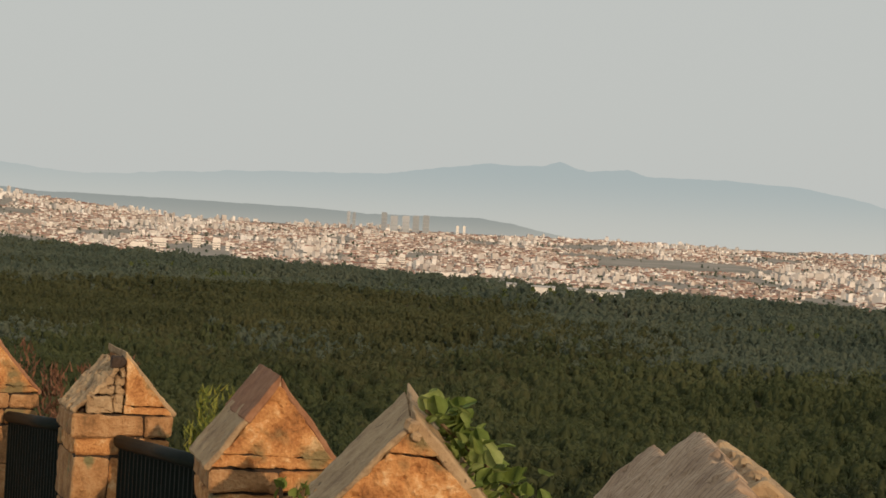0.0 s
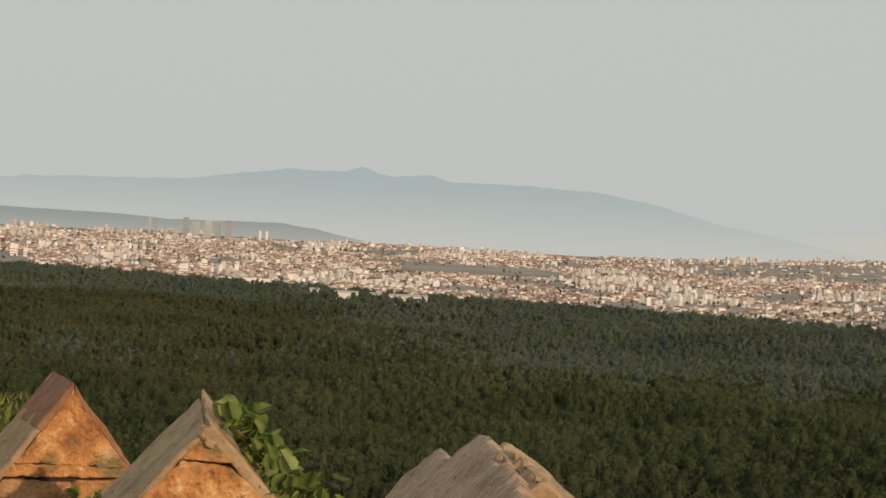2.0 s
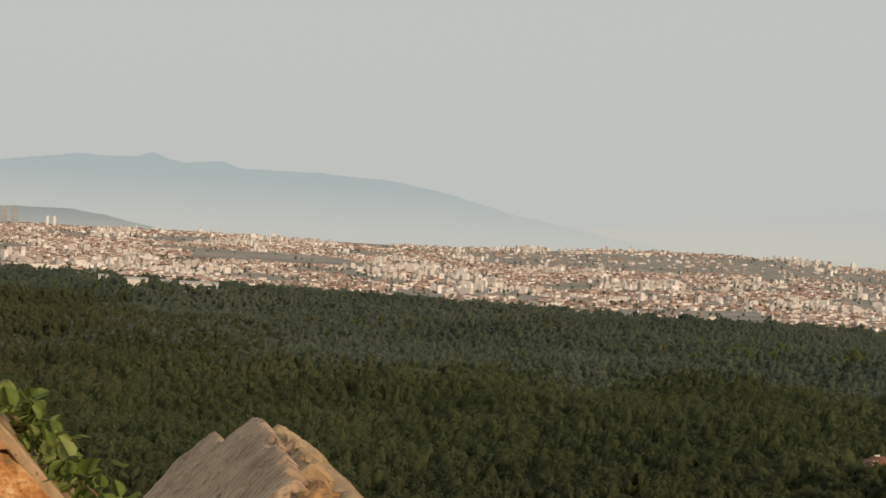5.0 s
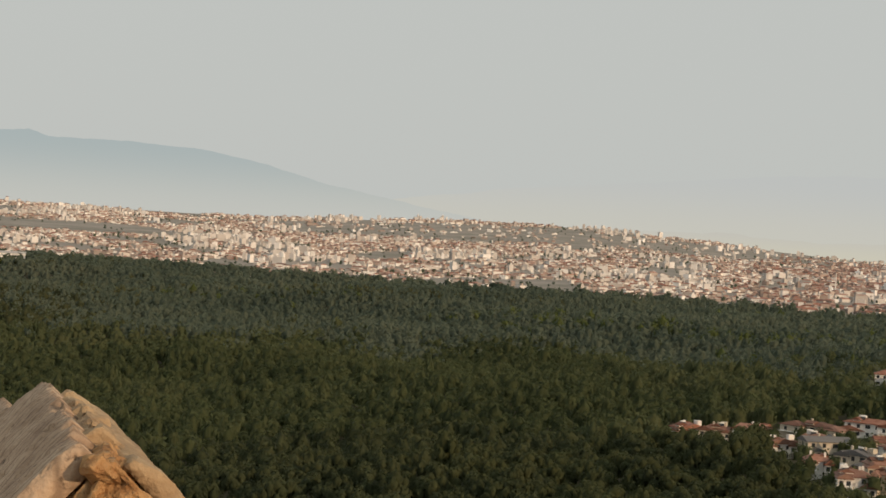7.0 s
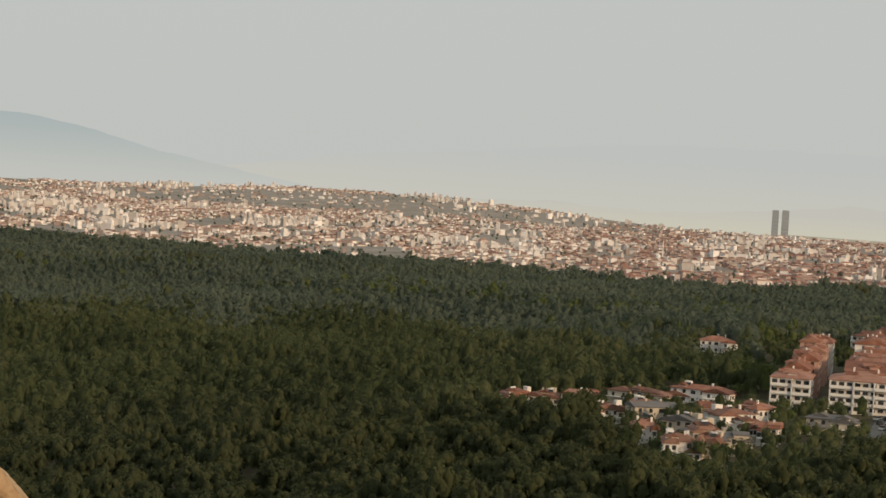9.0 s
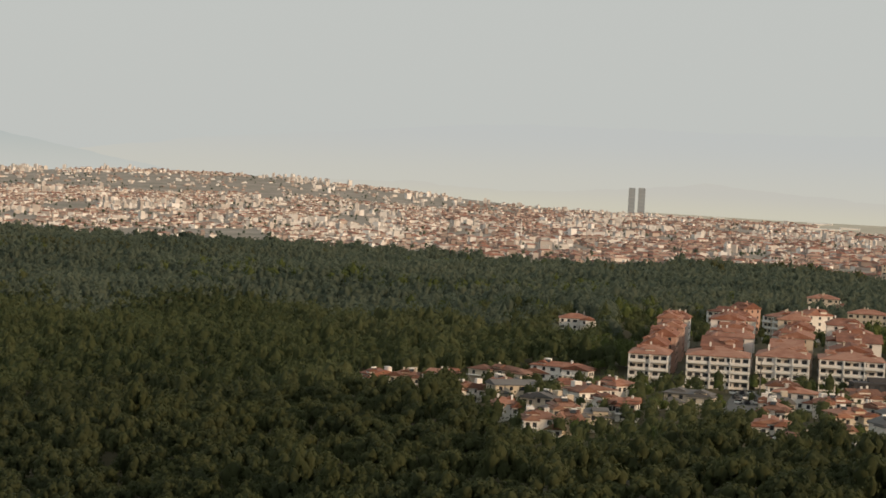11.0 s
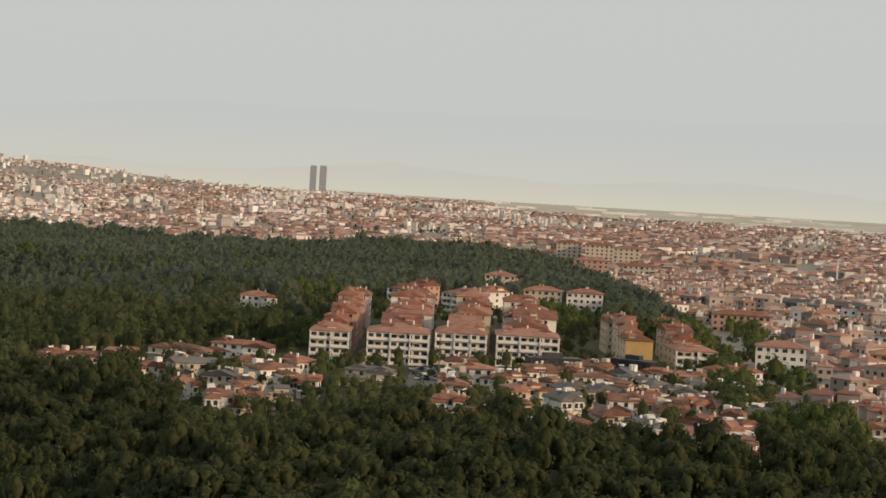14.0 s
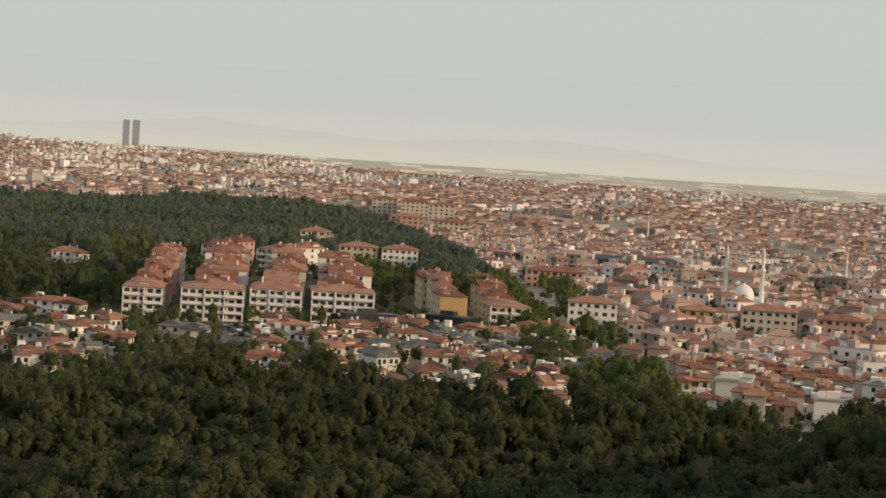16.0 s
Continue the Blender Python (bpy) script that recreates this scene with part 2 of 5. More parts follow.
M_LIME = material("white_marble", [(0.66, 0.65, 0.62), (0.78, 0.77, 0.74)], scale=0.3, fine=3, bump=0.1)


# ---- builders ----
def mesh(name, verts, faces, mat):
    me = bpy.data.meshes.new(name)
    me.from_pydata([tuple(v) for v in verts], [], faces)
    me.materials.append(mat)
    return me


def big_mesh(name, verts, tris, mat, smooth=False):
    me = bpy.data.meshes.new(name)
    verts, tris = np.asarray(verts, np.float32), np.asarray(tris, np.int32)
    me.vertices.add(len(verts))
    me.vertices.foreach_set("co", verts.ravel())
    me.loops.add(tris.size)
    me.loops.foreach_set("vertex_index", tris.ravel())
    me.polygons.add(len(tris))
    me.polygons.foreach_set("loop_start", np.arange(0, tris.size, 3, dtype=np.int32))
    me.polygons.foreach_set("use_smooth", np.full(len(tris), smooth))
    me.update(calc_edges=True)
    me.materials.append(mat)
    return me


def put(name, me, parent=None, m=None, label=""):
    ob = new(name, me)
    if parent:
        ob.parent = parent
    if m is not None:
        ob.matrix_basis = m
    if label:
        tagged(ob, label)
    return ob


def part(name, bm, mat, parent, label="", m=None, smooth=False):
    me = bpy.data.meshes.new(name)
    bmesh.ops.recalc_face_normals(bm, faces=bm.faces[:])
    bm.to_mesh(me)
    bm.free()
    me.materials.append(mat)
    if smooth:
        for p in me.polygons:
            p.use_smooth = True
    return put(name, me, parent, m, label)


def box_data(x0, y0, z0, x1, y1, z1):
    v = [(x, y, z) for z in (z0, z1) for x, y in ((x0, y0), (x1, y0), (x1, y1), (x0, y1))]
    return v, [(0, 3, 2, 1), (4, 5, 6, 7), (0, 1, 5, 4), (1, 2, 6, 5), (2, 3, 7, 6), (3, 0, 4, 7)]


def rough_block(verts, faces, cuts=3, amount=0.006, bevel=0.006, seed=0.0, edge=0.03, pits=0.0):
    """A dressed stone: bevelled edges, then worn by noise."""
    bm = bmesh.new()
    vs = [bm.verts.new(v) for v in verts]
    for f in faces:
        bm.faces.new([vs[i] for i in f])
    bmesh.ops.recalc_face_normals(bm, faces=bm.faces[:])
    bmesh.ops.bevel(bm, geom=bm.edges[:], offset=bevel, segments=1, affect="EDGES")
    bmesh.ops.triangulate(bm, faces=bm.faces[:])
    for _ in range(cuts):
        long = [e for e in bm.edges if e.calc_length() > edge]
        if not long:
            break
        bmesh.ops.subdivide_edges(bm, edges=long, cuts=1)
        bmesh.ops.triangulate(bm, faces=bm.faces[:])
    for v in bm.verts:
        p = v.co * 9 + Vector((seed, seed * 1.7, -seed))
        v.co += Vector((noise.noise(p), noise.noise(p + Vector((31, 0, 0))), noise.noise(p + Vector((0, 57, 0))))) * amount
        p = v.co * 38 + Vector((seed, 0, 0))
        v.co += Vector((noise.noise(p), noise.noise(p + Vector((11, 0, 0))), noise.noise(p + Vector((0, 17, 0))))) * amount * 0.55
    if pits:      # weather has eaten small hollows into the face
        bm.normal_update()
        for v in bm.verts:
            p = v.co * 30 + Vector((seed, 3, seed))
            hole = max(0.0, noise.noise(p) + 0.6 * noise.noise(p * 2.3) - 0.12)
            v.co -= v.normal * min(0.5, hole) * pits
    return bm


# ---- the lie of the land ----
AZ_KNOTS = [-20, 0, 12, 22, 30, 37, 60]
DROP = [131, 131.7, 125, 105, 82, 77, 77]
RISE = [0.034, 0.0333, 0.031, 0.026, 0.0165, 0.014, 0.014]


def ground_z(az, r):
    """Height of the ground at a bearing in degrees and a distance from the terrace."""
    plain = EYE - np.interp(az, AZ_KNOTS, DROP) + np.interp(az, AZ_KNOTS, RISE) * np.asarray(r)
    r, az = np.asarray(r, float), np.asarray(az, float)
    roll = 2.6 * np.sin(az * 0.31 + r * 0.0091) + 2.2 * np.sin(az * 0.13 - r * 0.0157 + 1.0) + 1.4 * np.sin(az * 0.73 + r * 0.021)
    roll = roll * np.clip((r - 650) / 300, 0, 1) * np.clip((2600 - r) / 500, 0, 1) * np.clip((34 - az) / 6, 0, 1)
    plain = plain + np.maximum(0, r - 3100) * 0.029 * np.clip((-8.0 - az) / 5.5, 0, 1.3) * np.clip((az + 60) / 30, 0, 1)
    plain = plain - np.maximum(0, r - 4440) * 0.25 * np.clip((33 - az) / 3, 0, 1)      # the land falls away behind the city
    far = np.clip((r - 3300) / 1000, 0, 1)
    plain = plain + np.interp(az, [12, 15, 18, 21, 25.5, 28, 31], [0, 8, 20, 21, 13, 5, 0]) * far * far * (3 - 2 * far)      # a built-up ridge
    spur = np.clip((np.abs((az - 170 + 180) % 360 - 180) - 95) / 18, 0, 1)      # behind the terrace the hill goes on unseen, added to shade the near wood
    hill = -1.6 - 0.33 * (r - 9.0) * spur + np.minimum(2, 0.04 * r) * (1 - spur) * np.clip((r - 30) / 60, 0, 1)
    hill = np.where(r > 900, hill - 0.33 * (r - 900), hill)
    return np.maximum(plain + roll, hill)


def spot(az, r):
    a = radians(az)
    return Vector((r * math.sin(a), r * math.cos(a), float(ground_z(az, r))))


def make_ground():
    az = np.concatenate([np.arange(-180, -20, 8), np.arange(-20, 62, 1.0), np.arange(62, 180, 8)])
    rr = np.concatenate([[9, 14, 20, 30, 45, 70], np.linspace(100, 700, 25), np.geomspace(740, 4880, 40)])
    A, Rr = np.meshgrid(az, rr)
    Z = ground_z(A, Rr)
    a = np.radians(A)
    verts = np.stack([Rr * np.sin(a), Rr * np.cos(a), Z], -1).reshape(-1, 3)
    n, faces = len(az), []
    for j in range(len(rr) - 1):
        for i in range(n):
            k = (i + 1) % n
            faces.append((j * n + i, (j + 1) * n + i, (j + 1) * n + k, j * n + k))
    faces.append(tuple(range(n)))
    ob = put("ground", mesh("ground", verts, faces, M_GROUND))
    tagged(ob, "brown dry hillside and wide plain below the terrace", "ground", kind="structure")


make_ground()


def town_end(az):
    """How far out the close-set houses reach."""
    return np.interp(az, [27, 33, 36.5, 44, 58], [4250, 4130, 3650, 3480, 3380])


def field_sheet():
    """The open farmland past the last houses, a little above the ground sheet."""
    az, rr = np.arange(29, 62, 1.0), np.linspace(0, 1, 8)
    verts, faces = [], []
    for u in rr:
        for a in az:
            p = spot(a, town_end(a) * (1 - u) + 4770 * u)
            verts.append((p.x, p.y, p.z + 0.6))
    n = len(az)
    for j in range(len(rr) - 1):
        for i in range(n - 1):
            faces.append((j * n + i, (j + 1) * n + i, (j + 1) * n + i + 1, j * n + i + 1))
    tagged(put("ground_fields", mesh("ground_fields", verts, faces, M_FIELD)), "pale straw-coloured fields beyond the town", "field", kind="structure")


field_sheet()


def crest(name, label, knots, r, mat, wobble, low=-1.2):
    """A far ridge as a plain backdrop: knots of bearing and height in degrees."""
    ka, ke = [k[0] for k in knots], [k[1] for k in knots]
    az = np.arange(ka[0], ka[-1] + 0.01, 0.12)
    el = np.interp(az, ka, ke)
    el = np.array([e + wobble * (noise.noise(Vector((a * 0.9, r, 0))) + 0.5 * noise.noise(Vector((a * 2.7, r, 5))) + 0.35 * noise.noise(Vector((a * 7.0, r, 9)))) for a, e in zip(az, el)])
    verts, faces = [], []
    for a, e in zip(az, el):
        s, c = math.sin(radians(a)), math.cos(radians(a))
        for q, rad in ((low, r), (0.5 * (low + e), r + 6), (e, r + 14)):
            verts.append((rad * s, rad * c, EYE + rad * math.tan(radians(q))))
    for i in range(len(az) - 1):
        for j in range(2):
            faces.append((3 * i + j, 3 * i + 3 + j, 3 * i + 4 + j, 3 * i + 1 + j))
    tagged(put(name, mesh(name, verts, faces, mat)), label, "mountain", kind="structure")


# Haze is painted into these emission colours, graded by height; the ridges glow.
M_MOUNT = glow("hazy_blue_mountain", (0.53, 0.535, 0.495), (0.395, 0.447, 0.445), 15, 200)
M_FAINT = glow("hazy_pale_mountain", (0.56, 0.55, 0.49), (0.512, 0.525, 0.51), 30, 190)
M_MID = glow("hazy_dim_hill", (0.40, 0.40, 0.36), (0.30, 0.32, 0.30), 5, 66)
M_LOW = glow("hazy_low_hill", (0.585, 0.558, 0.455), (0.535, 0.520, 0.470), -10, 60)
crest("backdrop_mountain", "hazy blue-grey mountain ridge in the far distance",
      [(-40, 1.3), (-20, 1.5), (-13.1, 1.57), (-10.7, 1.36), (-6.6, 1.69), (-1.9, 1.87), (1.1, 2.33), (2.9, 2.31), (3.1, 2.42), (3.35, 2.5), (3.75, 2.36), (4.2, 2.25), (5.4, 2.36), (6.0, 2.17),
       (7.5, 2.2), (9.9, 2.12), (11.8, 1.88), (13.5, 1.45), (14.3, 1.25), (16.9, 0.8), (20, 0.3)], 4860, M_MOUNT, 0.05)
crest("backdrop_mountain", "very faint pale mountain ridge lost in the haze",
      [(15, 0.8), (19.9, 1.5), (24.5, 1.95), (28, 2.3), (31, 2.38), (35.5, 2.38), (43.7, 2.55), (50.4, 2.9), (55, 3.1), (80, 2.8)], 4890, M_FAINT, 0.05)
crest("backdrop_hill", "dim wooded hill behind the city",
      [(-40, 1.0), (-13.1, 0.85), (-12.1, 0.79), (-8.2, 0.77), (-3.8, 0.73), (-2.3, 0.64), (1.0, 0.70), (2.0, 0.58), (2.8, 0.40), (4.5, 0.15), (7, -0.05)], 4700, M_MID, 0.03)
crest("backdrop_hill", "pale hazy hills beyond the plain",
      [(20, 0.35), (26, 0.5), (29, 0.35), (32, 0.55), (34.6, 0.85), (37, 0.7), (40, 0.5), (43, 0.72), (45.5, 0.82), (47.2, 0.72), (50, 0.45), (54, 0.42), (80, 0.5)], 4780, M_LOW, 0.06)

# ---- the terrace and its parapet ----
WALL = [(-12.9, 8.85), (-9.2, 7.4), (-4.75, 5.9), (-0.6, 4.3), (8.5, 1.65)]


def plan(az, d):
    return Vector((d * math.sin(radians(az)), d * math.cos(radians(az)), 0.0))


tagged(put("terrace", mesh("terrace", *(lambda v, f: (v, f))(*box_data(-6, -6, -1.8, 0.9, 9.5, -0.02)), M_PAVE)), "pale stone paved terrace floor", "terrace", kind="structure")


def prism(w, h, y0, y1, z0, drop=0.0):
    return [(-w / 2, y0, z0), (w / 2, y0, z0), (0, y0, z0 + h), (-w / 2, y1, z0 + drop), (w / 2, y1, z0 + drop), (0, y1, z0 + h + drop)], \
        [(0, 1, 2), (3, 5, 4), (0, 2, 5, 3), (1, 4, 5, 2), (0, 3, 4, 1)]


def slab(w, h, y0, y1, z0, side, thick, over, short=0.0, drop=0.0):
    """One sloping cap slab of a gabled merlon, lying on the slope of that side."""
    n = Vector((side * h, 0, w / 2)).normalized() * thick
    d = Vector((side * w / 2, 0, -h)).normalized()
    a, b = Vector((0, 0, z0 + h)) + d * short, Vector((side * w / 2, 0, z0)) + d * over
    v = []
    for y, q in ((y0, 0.0), (y1, drop)):
        for p in (a, b, b + n, a + n):
            v.append(Vector((p.x, y, p.z + q)))
        if not short:
            v[-1] = Vector((side * 0.001, y, z0 + h + thick * math.hypot(h, w / 2) / (w / 2) + q))
    return v, [(0, 1, 2, 3), (4, 7, 6, 5), (0, 4, 5, 1), (1, 5, 6, 2), (2, 6, 7, 3), (3, 7, 4, 0)]


def merlon(az, d, turn, base, w, h, length, seed, label, slabs=("left", "right"), slab_mats=(M_PALE, M_PALE), drop=0.0, thick=0.02, face=M_GOLD, ridge_slab=False, joint=0.14, half=False, left_thick=None):
    """A gabled parapet pillar: coursed stones below, a gable stone and two cap slabs; y runs along the ridge, away."""
    root = new("merlon")
    tagged(root, label, "merlon", group="gabled merlons of the parapet")
    p = plan(az, d)
    root.matrix_basis = pose(p.x, p.y, 0, 0, 0, -turn)
    rnd = random.Random(seed)
    lo, hi = joint - 0.003, joint + 0.003
    g, gh = w / 2 + 0.006, h + 0.005
    v = [(-g, 0, base + 0.004), (g, 0, base + 0.004), (g * (1 - lo), 0, base + gh * lo), (-g * (1 - lo - 0.03), 0, base + gh * (lo + 0.03))]
    if half:
        v[0], v[3] = (0.004, 0, base + 0.004), (0.004, 0, base + gh * (lo + 0.02))
    v += [(x, length, z + drop) for x, y, z in v]
    part("gable_stone", rough_block(v, [(0, 1, 2, 3), (4, 7, 6, 5), (0, 4, 5, 1), (1, 5, 6, 2), (2, 6, 7, 3), (3, 7, 4, 0)], cuts=6, amount=0.007, bevel=0.003, seed=seed, edge=0.016, pits=0.014), face, root, "ochre gable stone")
    v = [(-g * (1 - hi - 0.03), 0, base + gh * (hi + 0.03)), (g * (1 - hi), 0, base + gh * hi), (0.006 if half else 0, 0, base + gh)]
    if half:
        v[0] = (0.004, 0, base + gh * (hi + 0.02))
    v += [(x, length, z + drop) for x, y, z in v]
    part("gable_stone", rough_block(v, [(0, 1, 2), (3, 5, 4), (0, 3, 4, 1), (1, 4, 5, 2), (2, 5, 3, 0)], cuts=6, amount=0.006, bevel=0.003, seed=seed + 0.7, edge=0.016, pits=0.014), face, root, "ochre gable stone")
    part("mortar_core", rough_block(*prism(w - 0.05, h - 0.03, 0.05 if half else 0.014, length - 0.01, base, drop), cuts=0, amount=0), M_MORTAR, root, "dark mortar core")
    for side, name, mat in ((-1, "left", slab_mats[0]), (1, "right", slab_mats[1])):
        if name in slabs:
            part("cap_slab", rough_block(*slab(w, h, 0.004 + 0.002 * side, length + 0.015, base, side, thick if side > 0 else left_thick or thick, 0.012, drop=drop), cuts=4, amount=0.006, bevel=0.005, seed=seed + side), mat, root, "weathered cap slab")
            if ridge_slab and side < 0:
                v, f = slab(w * 0.46, h * 0.46, 0.0, length + 0.02, base + h * 0.54, side, thick + 0.004, 0.0, drop=drop)
                part("ridge_slab", rough_block(v, f, cuts=3, amount=0.004, bevel=0.004, seed=seed + 5), M_RUST, root, "red stained ridge slab")
    z, row = base, 0
    core, f = box_data(-w / 2 + 0.012, 0.012, -0.05, w / 2 - 0.012, length - 0.012, base)
    part("mortar_core", rough_block(core, f, cuts=0, amount=0), M_MORTAR, root, "dark mortar core")
    while z > 0.3:
        ch = rnd.uniform(0.07, 0.09) if row < 2 else rnd.uniform(0.15, 0.21)
        cut = rnd.uniform(-0.25, 0.25) * w
        x0 = -w / 2 - (0.008 if row == 0 else 0.0)
        for a, b in ((x0, cut), (cut, -x0)):
            v, f = box_data(a + 0.003, -0.004 if row else -0.01, z - ch + 0.004, b - 0.003, length + 0.004, z - 0.003)
            part("stone", rough_block(v, f, cuts=3, amount=0.010, bevel=0.008, seed=seed + z * 10 + a), rnd.choice([M_GREY, M_GREY, M_GOLD]), root)
        z -= ch
        row += 1
    v, f = box_data(-w / 2, 0, -0.06, w / 2, length, max(z, 0.05))
    part("plinth", rough_block(v, f, cuts=1, amount=0.004), M_GREY, root)
    return root


merlon(-12.9, 8.85, -22, 0.82, 0.38, 0.222, 0.45, 1.0, "gabled ochre stone merlon with weathered cap slabs", slab_mats=(M_RUST, M_RUST))
merlon(-4.6, 5.9, -13.5, 0.885, 0.40, 0.255, 0.45, 3.0, "gabled ochre stone merlon with reddish cap slabs", slab_mats=(M_PALE, M_RUST), ridge_slab=True)
vined = merlon(-0.6, 4.3, -3, 0.96, 0.425, 0.226, 0.5, 4.0, "gabled ochre stone merlon with thick tan slabs and a vine", drop=0.03, thick=0.028, joint=0.72, left_thick=0.014)
for x, y, z, s in ((-0.004, 0.0, 1.196, 0.014), (0.006, -0.004, 1.178, 0.010), (-0.008, 0.02, 1.204, 0.010)):
    v, f = box_data(-s, -s, -s, s, s, s)
    part("ridge_knob", rough_block(v, f, cuts=3, amount=0.007, bevel=0.005, seed=s * 900, edge=0.006), M_PALE, vined, "pale broken ridge stub", m=pose(x, y, z, 20, 15, 30))

# the merlon whose cap has broken away: rubble where the near slab was
broken = merlon(-9.2, 7.4, -18, 0.885, 0.37, 0.215, 0.45, 2.0, "gabled ochre stone merlon with its cap broken away", slabs=("right",), slab_mats=(M_PALE, M_PALE), half=True)
rnd = random.Random(31)
z, row = 0.887, 0
while z < 1.075:
    ch = rnd.uniform(0.034, 0.055) if row else 0.07
    edge_x = -0.185 * (1 - (z + ch * 0.7 - 0.885) / 0.215)
    cut = edge_x * rnd.uniform(0.25, 0.6)
    for x0, x1 in ((edge_x, cut), (cut, 0.008)):
        if x1 - x0 < 0.02:
            continue
        v, f = box_data(x0 + 0.003, rnd.uniform(0.0, 0.022), z + 0.001, x1 - 0.001, 0.42, z + ch + rnd.uniform(0.0, 0.004))
        part("rubble", rough_block(v, f, cuts=5, amount=0.011, bevel=0.006, seed=z * 31 + x0, edge=0.018, pits=0.024), M_PALE, broken, "broken tan rubble")
    z += ch
    row += 1
v, f = slab(0.35, 0.20, 0.012, 0.45, 0.888, -1, 0.018, 0.012, short=0.015)
part("cap_slab", rough_block(v, f, cuts=6, amount=0.014, bevel=0.004, seed=5.5, edge=0.015, pits=0.028), M_PALE, broken, "pitted tan cap slab")
# Chips at the apex; the mortar-coloured ones stand for a shaded hole.
for k in range(5):
    s = rnd.uniform(0.012, 0.02)
    v, f = box_data(-s, -s, -s, s, s, s)
    part("rubble", rough_block(v, f, cuts=2, amount=0.01, bevel=0.005, seed=k * 3.1), rnd.choice([M_MORTAR, M_PALE]), broken, "broken mortar chips, dark ones coloured as hollow shade", m=pose(-0.03 + 0.012 * k, 0.03 + 0.05 * (k % 2), 1.085, k * 20, 10 * k, k * 33))


def torn_merlon(az, d, turn, base, w, h, length):
    """The nearest merlon: its tooled slab is chipped along the ridge and the gable face is torn."""
    root = tagged(new("merlon"), "broken gabled merlon with a chipped tooled tan slab", "merlon", group="gabled merlons of the parapet")
    p = plan(az, d)
    root.matrix_basis = pose(p.x, p.y, 0, 0, 0, -turn)
    slope = math.atan2(h, w / 2)
    long = math.hypot(h, w / 2)

    def chip(s):
        """How far down from the ridge the slab is chipped, along its length s (0 near, 1 far)."""
        n = noise.noise(Vector((s * 9, 3.3, 0))) * 0.010 + noise.noise(Vector((s * 27, 8.1, 0))) * 0.006
        notch = 0.022 * math.exp(-((s - 0.80) / 0.03) ** 2)
        fall = 0.048 * min(1.0, max(0.0, (s - 0.74) / 0.08)) + 0.03 * max(0.0, (s - 0.97) / 0.03)
        near_ = 0.012 * max(0.0, (0.40 - s) / 0.40) ** 0.8
        return max(-0.004, 0.004 + n + notch + fall + near_)
    for side, mat, name in ((-1, M_TOOLED, "tooled_slab"), (1, M_PALE, "right_slab")):
        nu, nv, thick = 110, 60, 0.03 if side < 0 else 0.021
        verts, faces = [], []
        for layer in (1, 0):
            for i in range(nu + 1):
                s = i / nu
                top = chip(s) + (0.004 if side > 0 else 0.0)
                for j in range(nv + 1):
                    t = top + (long + 0.01 - top) * j / nv
                    x, z = t * math.cos(slope) * side, base + h - t * math.sin(slope)
                    q = Vector((s * length * 9, t * 9, side * 4.0))
                    up = thick * layer * (1.0 if side < 0 else min(1.0, 0.45 + t / 0.10))
                    if layer:
                        up += 0.003 * noise.noise(q) + 0.0022 * noise.noise(q * 3.7) + 0.0012 * noise.noise(q * 13)
                        if side < 0:
                            g = math.sin(s * length * 190 + t * 55 + 0.6 * noise.noise(q))
                            up += 0.0010 * max(-0.6, g) * min(1.0, max(0.0, (t - top) / 0.03))
                        up -= 0.005 * max(0.0, 1 - (t - top) / 0.03) ** 2 * (0.7 + 0.8 * noise.noise(q * 2.2))
                        up -= 0.03 * max(0.0, noise.noise(Vector((s * 26, t * 55, side * 9.0))) - 0.36)
                    n = Vector((side * math.sin(slope), 0, math.cos(slope))) * up
                    jag = 0.010 * noise.noise(Vector((t * 30, 2, side))) if i in (0, nu) else 0.0
                    verts.append(Vector((x, s * length + jag, z)) + n)
        m = (nu + 1) * (nv + 1)
        for layer in (0, 1):
            o = layer * m
            for i in range(nu):
                for j in range(nv):
                    a = o + i * (nv + 1) + j
                    faces.append((a, a + 1, a + nv + 2, a + nv + 1))
        for i in range(nu):
            for j in (0, nv):
                a = i * (nv + 1) + j
                faces.append((a, a + nv + 1, a + nv + 1 + m, a + m))
        for j in range(nv):
            for i in (0, nu):
                a = i * (nv + 1) + j
                faces.append((a, a + 1, a + 1 + m, a + m))
        bm = bmesh.new()
        vs = [bm.verts.new(v) for v in verts]
        for f in faces:
            bm.faces.new([vs[k] for k in f])
        part(name, bm, mat, root, "tan slab with slanting tool marks" if side < 0 else "torn tan slab", smooth=True)
    part("slab_bed", rough_block(*prism(w - 0.02, h + 0.010, 0.08, 0.46, base, 0), cuts=5, amount=0.006, bevel=0.02, seed=4.0), M_PALE, root, "crumbled tan bedding")
    part("gable_stone", rough_block(*prism(w + 0.022, h - 0.004, -0.03, 0.12, base, 0), cuts=6, amount=0.012, bevel=0.004, seed=9.0, edge=0.010, pits=0.03), M_RAW, root, "torn ochre gable stone")
    part("broken_ridge", rough_block(*prism(0.06, 0.020, 0.10, 0.50, base + h - 0.010), cuts=6, amount=0.008, bevel=0.003, seed=6.0, edge=0.008, pits=0.016), M_PALE, root, "pale broken ridge of the slab")
    rnd = random.Random(8)
    for k in range(7):
        u = rnd.uniform(0, 0.25)
        s = rnd.uniform(0.008, 0.017)
        v, f = box_data(-s, -s, -s * 0.6, s, s, s * 0.6)
